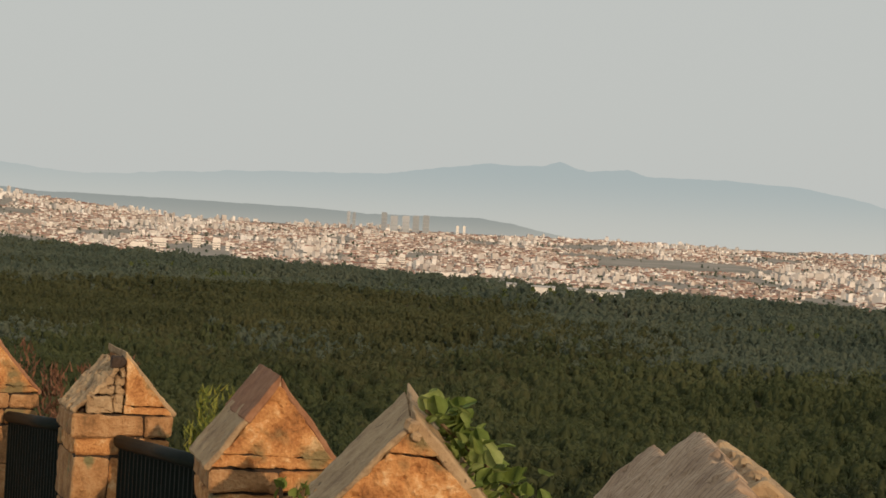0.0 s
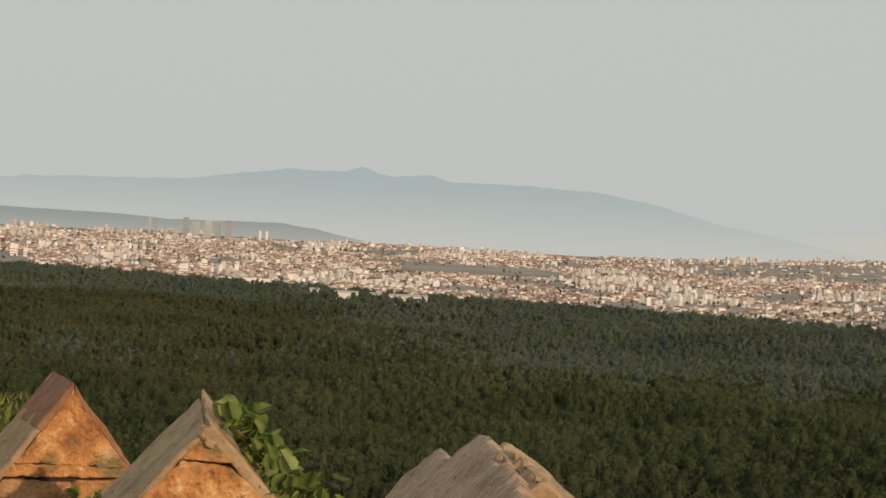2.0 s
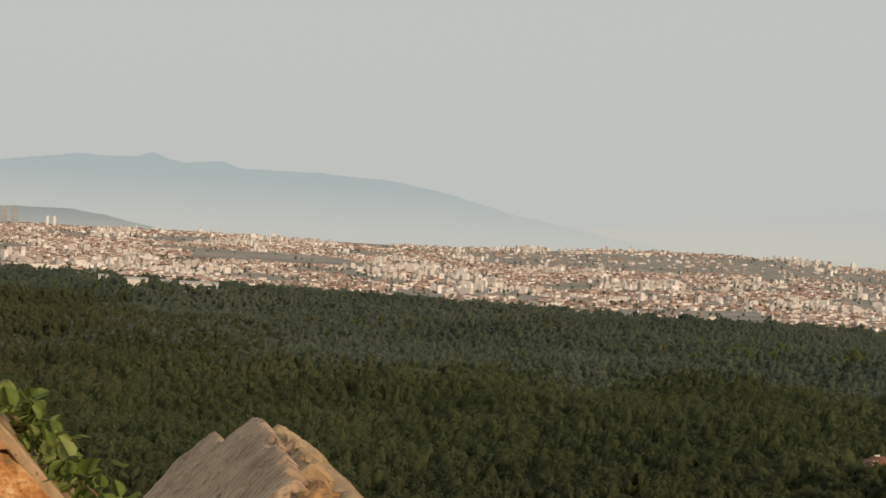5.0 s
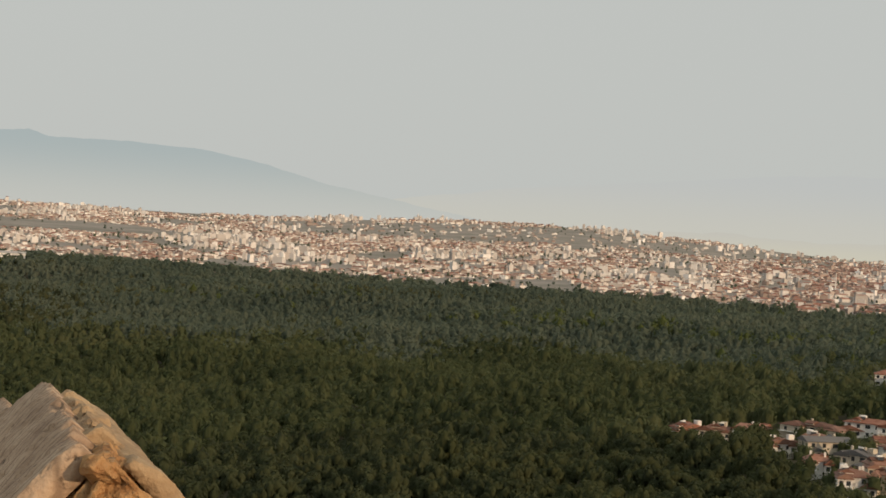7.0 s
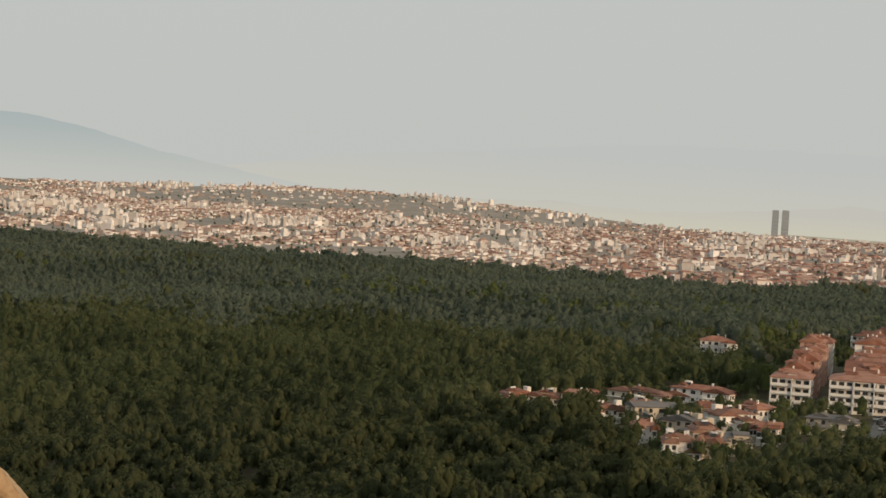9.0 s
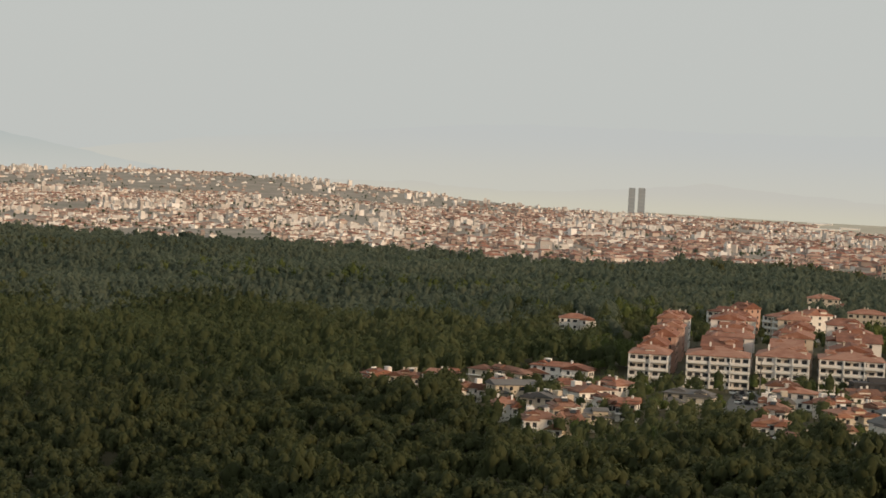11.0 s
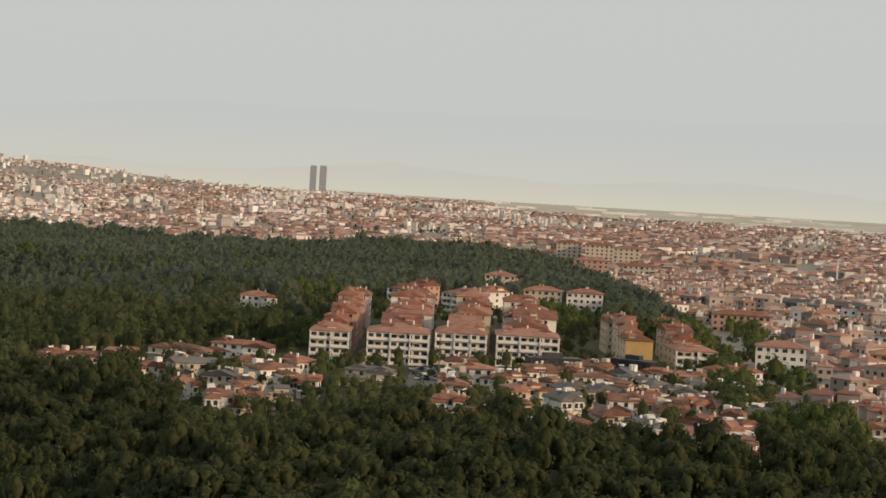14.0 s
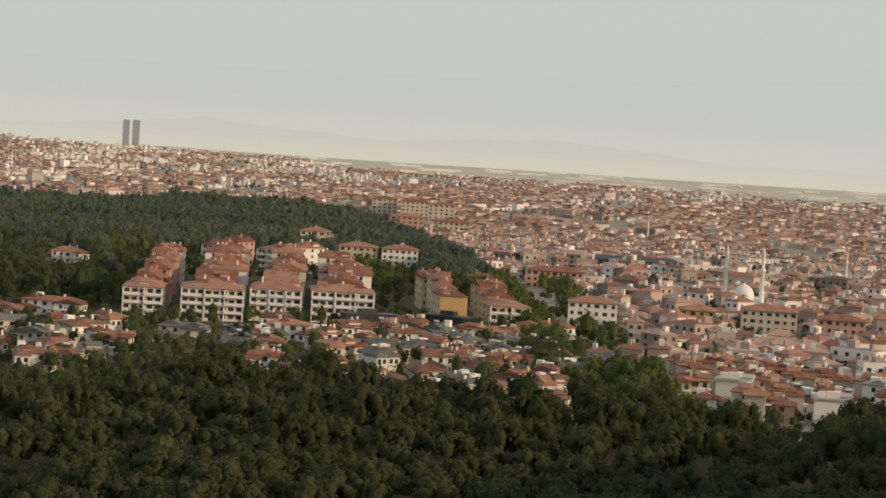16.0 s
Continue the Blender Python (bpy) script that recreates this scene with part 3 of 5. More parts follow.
        part("chip", rough_block(v, f, cuts=4, amount=0.012, bevel=0.004, seed=k * 2.3, edge=0.006, pits=0.014), rnd.choice([M_RAW, M_PALE]), root,
             m=pose(rnd.uniform(-0.02, 0.015) + 0.08 * u, rnd.uniform(-0.015, 0.06), base + h - 0.012 - 0.11 * u, rnd.uniform(-40, 40), 30, rnd.uniform(-40, 40)))
    v, f = box_data(-w / 2, 0, -0.05, w / 2, length, base - 0.004)
    part("pillar", rough_block(v, f, cuts=2, amount=0.006), M_GOLD, root)


torn_merlon(10.4, 1.66, 2.0, 1.187, 0.40, 0.222, 0.70)


def parapet_foot():
    """The low stone kerb on which merlons and railings stand."""
    ends = [plan(a, d) for a, d in WALL]
    ends = [ends[0] + Vector((-0.9, 1.7, 0))] + ends + [ends[-1] + Vector((0.1, -5.0, 0))]
    bm = bmesh.new()
    rows = []
    for k, p in enumerate(ends):
        d = (ends[min(k + 1, len(ends) - 1)] - ends[max(k - 1, 0)]).normalized()
        s = Vector((d.y, -d.x, 0)) * 0.21
        rows.append([bm.verts.new(q) for q in (p - s + Vector((0, 0, -0.3)), p - s + Vector((0, 0, 0.11)), p + s + Vector((0, 0, 0.11)), p + s + Vector((0, 0, -1.7)))])
    for a, b_ in zip(rows, rows[1:]):
        for k in range(3):
            bm.faces.new((a[k], a[k + 1], b_[k + 1], b_[k]))
    tagged(part("wall_parapet_foot", bm, M_GREY, None), "low stone kerb under the merlons", "wall", kind="structure")


parapet_foot()


def beam(a, b, half_w, half_h, sides=8):
    """A rounded bar from a to b."""
    bm = bmesh.new()
    a, b = Vector(a), Vector(b)
    d = (b - a).normalized()
    s = d.cross(Vector((0, 0, 1)))
    s = s.normalized() if s.length > 0.01 else Vector((1, 0, 0))
    u = s.cross(d)
    rings = []
    for p in (a, b):
        rings.append([bm.verts.new(p + s * half_w * math.cos(2 * math.pi * k / sides) + u * half_h * math.sin(2 * math.pi * k / sides)) for k in range(sides)])
    for k in range(sides):
        bm.faces.new((rings[0][k], rings[0][(k + 1) % sides], rings[1][(k + 1) % sides], rings[1][k]))
    bm.faces.new(rings[0])
    bm.faces.new(rings[1][::-1])
    return bm


def railing(a, b, label):
    root = tagged(new("railing"), label, "railing", group="railing panels of the parapet")
    a, b = Vector(a), Vector(b)
    part("handrail", beam(a, b, 0.026, 0.026, 10), M_RAIL, root, smooth=True)
    part("bottom_rail", beam((a.x, a.y, 0.12), (b.x, b.y, 0.12), 0.015, 0.015), M_RAIL, root)
    n = int((b - a).length / 0.045)
    for k in range(n):
        p = a.lerp(b, (k + 0.5) / n)
        part("slat", beam((p.x, p.y, 0.12), (p.x, p.y, p.z - 0.01), 0.011, 0.011, 6), M_RAIL, root)


railing((-1.18, 7.25, 0.79), (-0.70, 6.30, 0.83), "dark green metal railing with close upright slats")
railing((-1.90, 8.60, 0.72), (-1.47, 7.75, 0.78), "dark green metal railing with close upright slats")
def lathe(profile, sides=20):
    bm = bmesh.new()
    rings = [[bm.verts.new((r * math.cos(2 * math.pi * k / sides), r * math.sin(2 * math.pi * k / sides), z)) for k in range(sides)] for r, z in profile]
    for a, b in zip(rings, rings[1:]):
        for k in range(sides):
            bm.faces.new((a[k], a[(k + 1) % sides], b[(k + 1) % sides], b[k]))
    return bm



# ---- vine and shrubs at the parapet ----
def leaf_shape(bm, m, size, fold=0.25):
    pts = [(0, 0), (0.36, -0.1), (0.58, 0.2), (0.54, 0.6), (0.3, 0.9), (0, 1.02), (-0.3, 0.9), (-0.54, 0.6), (-0.58, 0.2), (-0.36, -0.1)]
    mid = [bm.verts.new(m @ Vector((0, y * size, -0.03 * size))) for y in (0.0, 0.5, 1.05)]
    ring = [bm.verts.new(m @ Vector((x * size, y * size, abs(x) * fold * size - (y - 0.5) ** 2 * 0.3 * size))) for x, y in pts]
    for half in (ring[1:5], ring[6:10][::-1]):
        a = [mid[0], half[0], half[1], mid[1]]
        b = [mid[1], half[1], half[2], half[3], mid[2]]
        bm.faces.new(a)
        bm.faces.new(b)
    for k in (0, 5):
        bm.verts.remove(ring[k])


def vine():
    rnd = random.Random(7)
    root = tagged(new("vine"), "bright green leafy vine over the merlon slope", "vine")
    ends = [((-0.02, 4.44, 1.225), (0.07, 4.45, 1.15), (0.165, 4.42, 1.07), (0.28, 4.38, 0.965)), ((-0.01, 4.6, 1.19), (0.06, 4.6, 1.10), (0.17, 4.55, 1.0), (0.25, 4.5, 0.88)),
            ((0.0, 4.5, 1.17), (0.06, 4.4, 1.07), (0.13, 4.38, 0.97), (0.2, 4.36, 0.87))]
    for pts in ends:
        pts = [Vector(p) for p in pts]
        stems = [part("stem", beam(a, b, 0.004, 0.004, 5), M_STEM, root) for a, b in zip(pts, pts[1:])]
        for k in range(95):
            t = rnd.uniform(0, 2.999)
            p = pts[int(t)].lerp(pts[int(t) + 1], t % 1) + Vector((rnd.gauss(0.012, 0.02), rnd.gauss(0, 0.03), rnd.gauss(0.008, 0.02)))
            bm = bmesh.new()
            size = rnd.uniform(0.024, 0.046)
            leaf_shape(bm, Matrix.Translation(p) @ pose(0, 0, 0, rnd.uniform(5, 80), rnd.uniform(-30, 30), rnd.uniform(110, 290)), size)
            me = bpy.data.meshes.new("leaf")
            bm.to_mesh(me)
            bm.free()
            me.materials.append(M_LEAF)
            for q in me.polygons:
                q.use_smooth = True
            put("leaf", me, stems[int(t)])



vine()


def creeper(origin, turn, reach, n, label, seed):
    """A few leaves on short stems creeping over a stone."""
    rnd = random.Random(seed)
    root = tagged(new("creeper"), label, "creeper")
    root.matrix_basis = pose(origin.x, origin.y, origin.z, 0, 0, turn)
    for k in range(n):
        p = Vector((rnd.uniform(-1, 1) * reach, rnd.uniform(-0.05, -0.02), rnd.uniform(-0.09, 0.02) * reach / 0.08))
        stem = part("stem", beam(Vector((p.x * 0.6, -0.005, -0.16)), p, 0.003, 0.003, 5), M_STEM, root)
        bm = bmesh.new()
        leaf_shape(bm, Matrix.Translation(p) @ pose(0, 0, 0, rnd.uniform(10, 80), rnd.uniform(-30, 30), rnd.uniform(100, 260)), rnd.uniform(0.025, 0.04))
        part("leaf", bm, M_LEAF, stem, smooth=True)


p = plan(-4.75, 5.9)
creeper(Vector((p.x + 0.07, p.y - 0.02, 0.83)), 13.5, 0.07, 16, "small green creeper on the stones of a merlon", 5)


def shrub(p, h, w, mat, label, seed, n=700, loose=0.05):
    rnd = random.Random(seed)
    root = tagged(new("shrub"), label, "shrub")
    root.location = p
    part("trunk", beam((0, 0, 0), (0, 0, h * 0.7), 0.03, 0.03, 6), M_BARK, root)
    v, f = [], []
    tips = [(rnd.uniform(-w, w), rnd.uniform(-w, w), rnd.uniform(0.72, 1.0) * h) for _ in range(26)]
    for _ in range(n):
        t = rnd.choice(tips)
        u = rnd.random() ** 0.6
        c = Vector((t[0] * (1.1 - 0.1 * u), t[1] * (1.1 - 0.1 * u), t[2] * u)) + Vector((rnd.gauss(0, loose), rnd.gauss(0, loose), 0)) * (1.25 - u)
        d = Vector((rnd.gauss(0, 0.5), rnd.gauss(0, 0.5), 1)).normalized() * rnd.uniform(0.03, 0.07)
        s = Vector((rnd.gauss(0, 1), rnd.gauss(0, 1), 0)).normalized() * 0.007
        k = len(v)
        v += [c - s, c + s, c + d]
        f.append((k, k + 1, k + 2))
    put("foliage", mesh("foliage", v, f, mat), root)


shrub((-0.98, 9.2, -1.5), 2.42, 0.2, M_SHRUB, "yellow-green evergreen shrub behind the parapet", 3, 8000)
shrub((-1.22, 9.0, -1.5), 2.27, 0.26, M_SHRUB, "low yellow-green evergreen shrub behind the parapet", 4, 8000)
shrub((-1.88, 9.9, -1.6), 2.6, 0.24, M_DRYSHRUB, "russet dry shrub behind the parapet", 5, 9000, 0.12)

# ---- houses ----
taken = []          # x, y, radius kept free of trees and of other houses


def keep_free(p, r):
    taken.append((p.x, p.y, r))


WINDOW = mesh("window", *box_data(-0.62, -0.09, -0.72, 0.62, 0.05, 0.72), M_PANE)
WIDE_WINDOW = mesh("window", *box_data(-1.0, -0.09, -0.7, 1.0, 0.05, 0.7), M_PANE)


def roof_data(w, d, h, over, ridge):
    """Hipped or gabled tile roof with eaves; ridge runs along x, ridge=1 makes gables."""
    a, b = w / 2 + over, d / 2 + over
    q = a - (1 - ridge) * min(b, a * 0.9)
    v = [(-a, -b, -0.18), (a, -b, -0.18), (a, b, -0.18), (-a, b, -0.18), (-a, -b, 0.06), (a, -b, 0.06), (a, b, 0.06), (-a, b, 0.06), (-q, 0, h), (q, 0, h)]
    return v, [(0, 3, 2, 1), (0, 1, 5, 4), (1, 2, 6, 5), (2, 3, 7, 6), (3, 0, 4, 7), (4, 5, 9, 8), (6, 7, 8, 9), (5, 6, 9), (7, 4, 8)]


def house(w, d, floors, wall_mat, roof_mat, label, seed, name="house", category="house", roof_h=2.4, ridge=0.0, bays=None, balconies=0, side_bays=2, storey=3.1, flat=False, turned=False, dormers=0, wing=False, clutter=False):
    """A house of its own with walls, roof, chimneys and each window; its front looks to -y."""
    rnd = random.Random(seed)
    root = tagged(new(name), label, category)
    h = floors * storey
    put("wall", mesh("wall", *box_data(-w / 2, -d / 2, -6.0, w / 2, d / 2, h), wall_mat), root)
    if flat:
        put("roof", mesh("roof", *box_data(-w / 2 - 0.5, -d / 2 - 0.5, h - 0.1, w / 2 + 0.5, d / 2 + 0.5, h + 0.5), roof_mat), root)
        put("roof_hut", mesh("roof_hut", *box_data(-w / 5, -1, h + 0.5, w / 6, d / 4, h + 2.2), wall_mat), root)
    else:
        rw, rd = (d, w) if turned else (w, d)
        put("roof", mesh("roof", *roof_data(rw, rd, roof_h, 0.6, ridge), roof_mat), root, pose(0, 0, h, 0, 0, 90 if turned else 0))
        for k in range(rnd.choice([1, 2, 2])):
            x, y = rnd.uniform(-0.3, 0.3) * w, rnd.uniform(-0.25, 0.25) * d
            put("chimney", mesh("chimney", *box_data(x - 0.35, y - 0.35, h + 0.3, x + 0.35, y + 0.35, h + roof_h + 0.9), wall_mat), root)
    bays = max(2, int(w / 3.4)) if bays is None else bays
    for k in range(dormers):
        x, y = (rnd.uniform(-0.34, 0.34)) * w, (rnd.uniform(-0.34, 0.34)) * d
        q = rnd.uniform(1.3, 2.4)
        put("dormer", mesh("dormer", *box_data(x - q, y - q, h - 0.1, x + q, y + q, h + roof_h * 0.62), wall_mat), root)
        put("dormer_roof", mesh("dormer_roof", *roof_data(2 * q, 2 * q, 1.0, 0.35, 1.0), roof_mat), root, pose(x, y, h + roof_h * 0.62, 0, 0, rnd.choice([0, 90])))
    if clutter:      # water tank with a solar panel, a stair hut, a terrace parapet
        x, y = rnd.uniform(-0.3, 0.3) * w, rnd.uniform(-0.3, 0.0) * d
        part("water_tank", beam((x - 0.9, y, h + roof_h + 0.5), (x + 0.9, y, h + roof_h + 0.5), 0.4, 0.4, 8), M_LIME, root, "white roof water tank")
        put("solar_panel", mesh("solar_panel", *box_data(-1.0, -0.05, -0.7, 1.0, 0.05, 0.7), M_PANE), root, pose(x, y - 0.8, h + roof_h - 0.1, -50))
        x = rnd.choice([-1, 1]) * w * 0.3
        put("stair_hut", mesh("stair_hut", *box_data(x - 1.1, d * 0.05, h, x + 1.1, d * 0.35, h + roof_h + rnd.uniform(0.4, 1.3)), wall_mat), root)
    for n in range(int(wing)):
        ww, wd, wh = w * rnd.uniform(0.4, 0.58), d * rnd.uniform(0.6, 0.8), h - rnd.choice([0.5, 0.9, storey]) - 0.2 * n
        x, y = (-1 if (n + seed) % 2 else 1) * w * rnd.uniform(0.3, 0.46), -d * (0.42 - 0.22 * n)
        gable = rnd.random() < 0.7
        put("wing_wall", mesh("wing_wall", *box_data(x - ww / 2, y - wd / 2, -6.0, x + ww / 2, y + wd / 2, wh), wall_mat), root)
        put("wing_roof", mesh("wing_roof", *roof_data(wd, ww, rnd.uniform(1.2, 2.0), 0.5, 1.0 if gable else 0.2), roof_mat), root, pose(x, y, wh, 0, 0, 90))
        for k in (-1, 1):
            put("window", WINDOW, root, pose(x + k * ww * 0.24, y - wd / 2, wh - 1.4))
            put("window", WINDOW, root, pose(x + ww / 2, y + k * wd * 0.2, wh - 1.4, 0, 0, 90))
        put("porch", mesh("porch", *box_data(x - ww * 0.45, y - wd / 2 - 1.6, wh - 2.6, x + ww * 0.45, y - wd / 2 + 0.02, wh - 2.35), M_LIME), root)
    for f in range(floors):
        z = f * storey + 1.7
        for k in range(bays):
            x = (k + 0.5) / bays * w - w / 2
            o = put("window", WIDE_WINDOW if balconies or (k + f) % 3 == 0 else WINDOW, root, pose(x, -d / 2, z))
        for k in range(side_bays):
            y = (k + 0.5) / side_bays * d - d / 2
            for sx in (-1, 1):
                put("window", WINDOW, root, pose(sx * w / 2, y, z, 0, 0, 90 * sx))
    if balconies and bays:      # loggias: slabs with white parapets in separate runs, piers between them
        runs = [(-0.49, -0.17), (-0.12, 0.16), (0.2, 0.5)] if w > 18 else [(-0.49, -0.06), (0.04, 0.5)]
        for f in range(1, floors):
            for n, (a, b) in enumerate(runs):
                reach = 1.5 if (n + f) % 2 else 1.0
                slab_bm = rough_block(*box_data(w * a, -d / 2 - reach, f * storey - 0.22, w * b, -d / 2 + 0.02, f * storey), cuts=0, amount=0, bevel=0.03)
                o = part("balcony", slab_bm, M_LIME, root, "white balcony slab")
                part("parapet", rough_block(*box_data(w * a, -d / 2 - reach - 0.1, f * storey - 0.1, w * b, -d / 2 - reach + 0.06, f * storey + 0.85), cuts=0, amount=0, bevel=0.03), M_LIME, o, "white balcony parapet")
        for a in [q[0] for q in runs] + [runs[-1][1]]:
            part("pier", rough_block(*box_data(w * a - 0.3, -d / 2 - 0.9, -2.0, w * a + 0.3, -d / 2 + 0.01, h - 0.2), cuts=0, amount=0, bevel=0.04), M_LIME, root, "white pier between the balconies")
        for k in range(3):
            x = (k - 1) * w * 0.3
            put("awning", mesh("awning", *box_data(x - 1.6, -d / 2 - 1.7, (k % 2 + 2) * storey + 2.3, x + 1.6, -d / 2 - 0.2, (k % 2 + 2) * storey + 2.45), M_CREAM), root)
    return root


def stand(root, az, r, turn=0.0, lift=0.0, free=9.0):
    p = spot(az, r)
    root.matrix_basis = pose(p.x, p.y, p.z + lift, 0, 0, -az + turn)
    keep_free(p, free)
    keep_free(spot(az, r - free * 1.3), free * 0.6)
    return root


def terrace_row(az0, r0, az1, r1, n, w, floors, mats, seed, label, roof=M_TILE, yellow=False):
    """A row of stepped apartment houses joined end to end, running away from the terrace."""
    a, b = spot(az0, r0), spot(az1, r1)
    run = (b - a)
    run.z = 0
    step = run.length / n
    turn = math.degrees(math.atan2(-run.x, run.y))
    rnd = random.Random(seed)
    for k in range(n):
        p = a + run * ((k + 0.5) / n)
        az = math.degrees(math.atan2(p.x, p.y))
        z = float(ground_z(az, math.hypot(p.x, p.y)))
        fl = floors + (1 if k % 3 == 2 else 0)
        side = 0.0 if k == 0 else (0.1 + 0.08 * (-1) ** k) * w
        p = p + Vector((math.cos(radians(turn)), math.sin(radians(turn)), 0)) * side
        o = house(w if k == 0 else w * rnd.uniform(0.62, 0.74), step - 0.1, fl, mats[k % len(mats)], roof, label, seed + k, name="apartment_house", category="apartment house",
                  roof_h=rnd.uniform(2.4, 3.6), ridge=0.0 if k == 0 else rnd.choice([1.0, 0.4, 1.0]), turned=k > 0 and rnd.random() < 0.6, dormers=4, bays=(0 if yellow else max(3, int(w / 3.0))) if k == 0 else 2, balconies=floors - 1 if k == 0 else 0, side_bays=3)
        o.matrix_basis = pose(p.x, p.y, z + 0.45 * k + 0.9 * math.sin(k * 2.1), 0, 0, turn)
        if yellow and k == 0:
            put("end_wall", mesh("end_wall", *box_data(-w / 2, -step / 2 - 0.15, -5, w / 2, -step / 2 + 0.05, fl * 3.1 - 0.25), M_YELLOW), o, label="ochre yellow end wall")
        o["group"] = "stepped rows of apartment houses"
        keep_free(p, max(w, step) * 0.62)


terrace_row(33.3, 748, 34.0, 935, 7, 15, 4, (M_WHITE, M_PINK, M_PINK), 100, "pink and white apartment house with an orange tile roof")
terrace_row(35.35, 745, 35.6, 940, 7, 24, 4, (M_WHITE, M_PINK, M_WHITE), 120, "white balconied apartment house with a red tile roof")
terrace_row(37.23, 750, 37.5, 930, 6, 20, 4, (M_WHITE, M_PINK, M_CREAM), 140, "white and salmon apartment house with a red tile roof")
terrace_row(39.23, 755, 38.9, 910, 6, 24.5, 4, (M_WHITE, M_CREAM, M_WHITE), 160, "white balconied apartment house with an orange tile roof")
terrace_row(42.55, 768, 41.6, 860, 4, 11, 4, (M_CREAM, M_CREAM, M_CREAM), 180, "cream apartment house with an ochre yellow end wall", yellow=True)
terrace_row(44.25, 772, 43.2, 850, 3, 16.5, 3, (M_CREAM, M_CREAM), 190, "cream apartment house with a tile roof")
terrace_row(35.3, 1010, 36.3, 1035, 2, 14, 4, (M_CREAM, M_PINK), 200, "cream apartment house with a tile roof behind trees")
terrace_row(36.9, 990, 38.4, 1010, 2, 16, 4, (M_CREAM, M_WHITE), 210, "cream and white apartment house with a tile roof")
for k, (az, r, w, fl, mat) in enumerate([(39.6, 1062, 21, 4, M_CREAM), (40.85, 1060, 20, 4, M_WHITE), (38.3, 1190, 19, 4, M_CREAM), (38.9, 1160, 12, 3, M_WHITE), (43.3, 930, 12, 3, M_PINK),
                                         (40.5, 1420, 14, 3, M_WHITE), (46.7, 790, 20, 4, M_WHITE), (49.8, 826, 15, 3, M_YELLOW), (51.9, 812, 23, 4, M_CREAM),
                                         (45.5, 1010, 30, 3, M_PINK), (54.0, 830, 20, 3, M_PINK)]):
    stand(house(w, 14, fl, mat, M_TILE, "plain rendered house with a hipped tile roof among trees", 300 + k, bays=int(w / 3.2)), az, r, free=13)

stand(house(16, 11, 2, M_WHITE, M_TILE, "lone white house with a tile roof in the wood", 390, bays=5, wing=1), 31.07, 990, lift=1.5, free=11)
for k in range(6):
    keep_free(spot(31.05, 972 - 12 * k), 12 - k)

VILLAS = [
    (25.36, 785, 14.3, 0),
    (26.14, 780, 9.2, 0),
    (27.22, 776, 11.4, 0),
    (29.10, 762, 21.3, 0),
    (30.76, 762, 24.7, 0),
    (27.99, 707, 16.7, 1),
    (29.30, 701, 17.5, 2),
    (31.63, 679, 18.0, 0),
    (30.34, 653, 11.5, 2),
    (30.18, 598, 10.6, 0),
    (27.78, 639, 4.9, 1),
    (31.14, 604, 5.7, 1),
    (32.82, 639, 6.4, 1),
    (34.57, 672, 16.8, 2),
    (37.68, 688, 16.2, 0),
    (37.12, 632, 7.4, 1),
    (39.24, 635, 14.0, 0),
]
VILLAS += [
    (39.54, 696, 11.9, 1),
    (40.59, 641, 11.3, 2),
    (41.24, 684, 14.1, 1),
    (41.51, 646, 9.5, 2),
    (40.03, 739, 21.8, 3),
    (42.42, 751, 18.8, 3),
    (41.30, 722, 10.6, 1),
    (43.16, 716, 12.6, 0),
    (42.37, 618, 14.5, 0),
    (43.21, 619, 8.2, 1),
    (43.77, 618, 6.6, 0),
    (44.33, 622, 6.6, 1),
    (44.66, 639, 5.6, 1),
    (45.36, 660, 9.7, 0),
    (45.14, 622, 7.3, 0),
    (45.24, 743, 20.8, 1),
    (45.83, 636, 6.7, 1),
]
VILLA_ROOFS = (M_TILE, M_TILE, M_SLATE, M_DARKROOF)
VILLA_LABELS = ("small villa with a red tile roof among pines", "pale villa with a tile roof among pines", "pale villa with a grey roof among pines", "dark low modern villa with a flat roof")


def free_at(x, y, pad):
    t = np.array(taken)
    return ((t[:, 0] - x) ** 2 + (t[:, 1] - y) ** 2 > (t[:, 2] + pad) ** 2).all()


def villa(az, r, w, kind, seed):
    rnd = random.Random(seed)
    mat = (M_WHITE, M_CREAM, M_WHITE, M_CREAM, M_WHITE)[seed % 5]
    o = house(w, rnd.uniform(7.5, 10), 2, mat if kind < 3 else M_DARKROOF, M_OLDTILE if kind < 2 and seed % 2 else VILLA_ROOFS[kind], VILLA_LABELS[kind], seed, name="villa", category="villa", roof_h=rnd.uniform(1.3, 2.0), storey=3.0,
              ridge=rnd.choice([0.0, 0.3, 1.0, 1.0]), flat=kind == 3, side_bays=1, turned=rnd.random() < 0.5, wing=2 if kind < 3 else 0, dormers=rnd.choice([1, 1, 2]) if kind < 3 else 0, clutter=kind < 3 and rnd.random() < 0.5)
    p = spot(az, r)
    o.matrix_basis = pose(p.x, p.y, p.z, 0, 0, -az + rnd.uniform(-40, 40))
    keep_free(p, w * 0.6)
    if w > 8:
        keep_free(spot(az, r - w * 0.5 - 8), w * 0.38)


for k, (az, r, w, kind) in enumerate(VILLAS):
    villa(az, r, w * 0.95, kind, 500 + k)
rnd = random.Random(77)
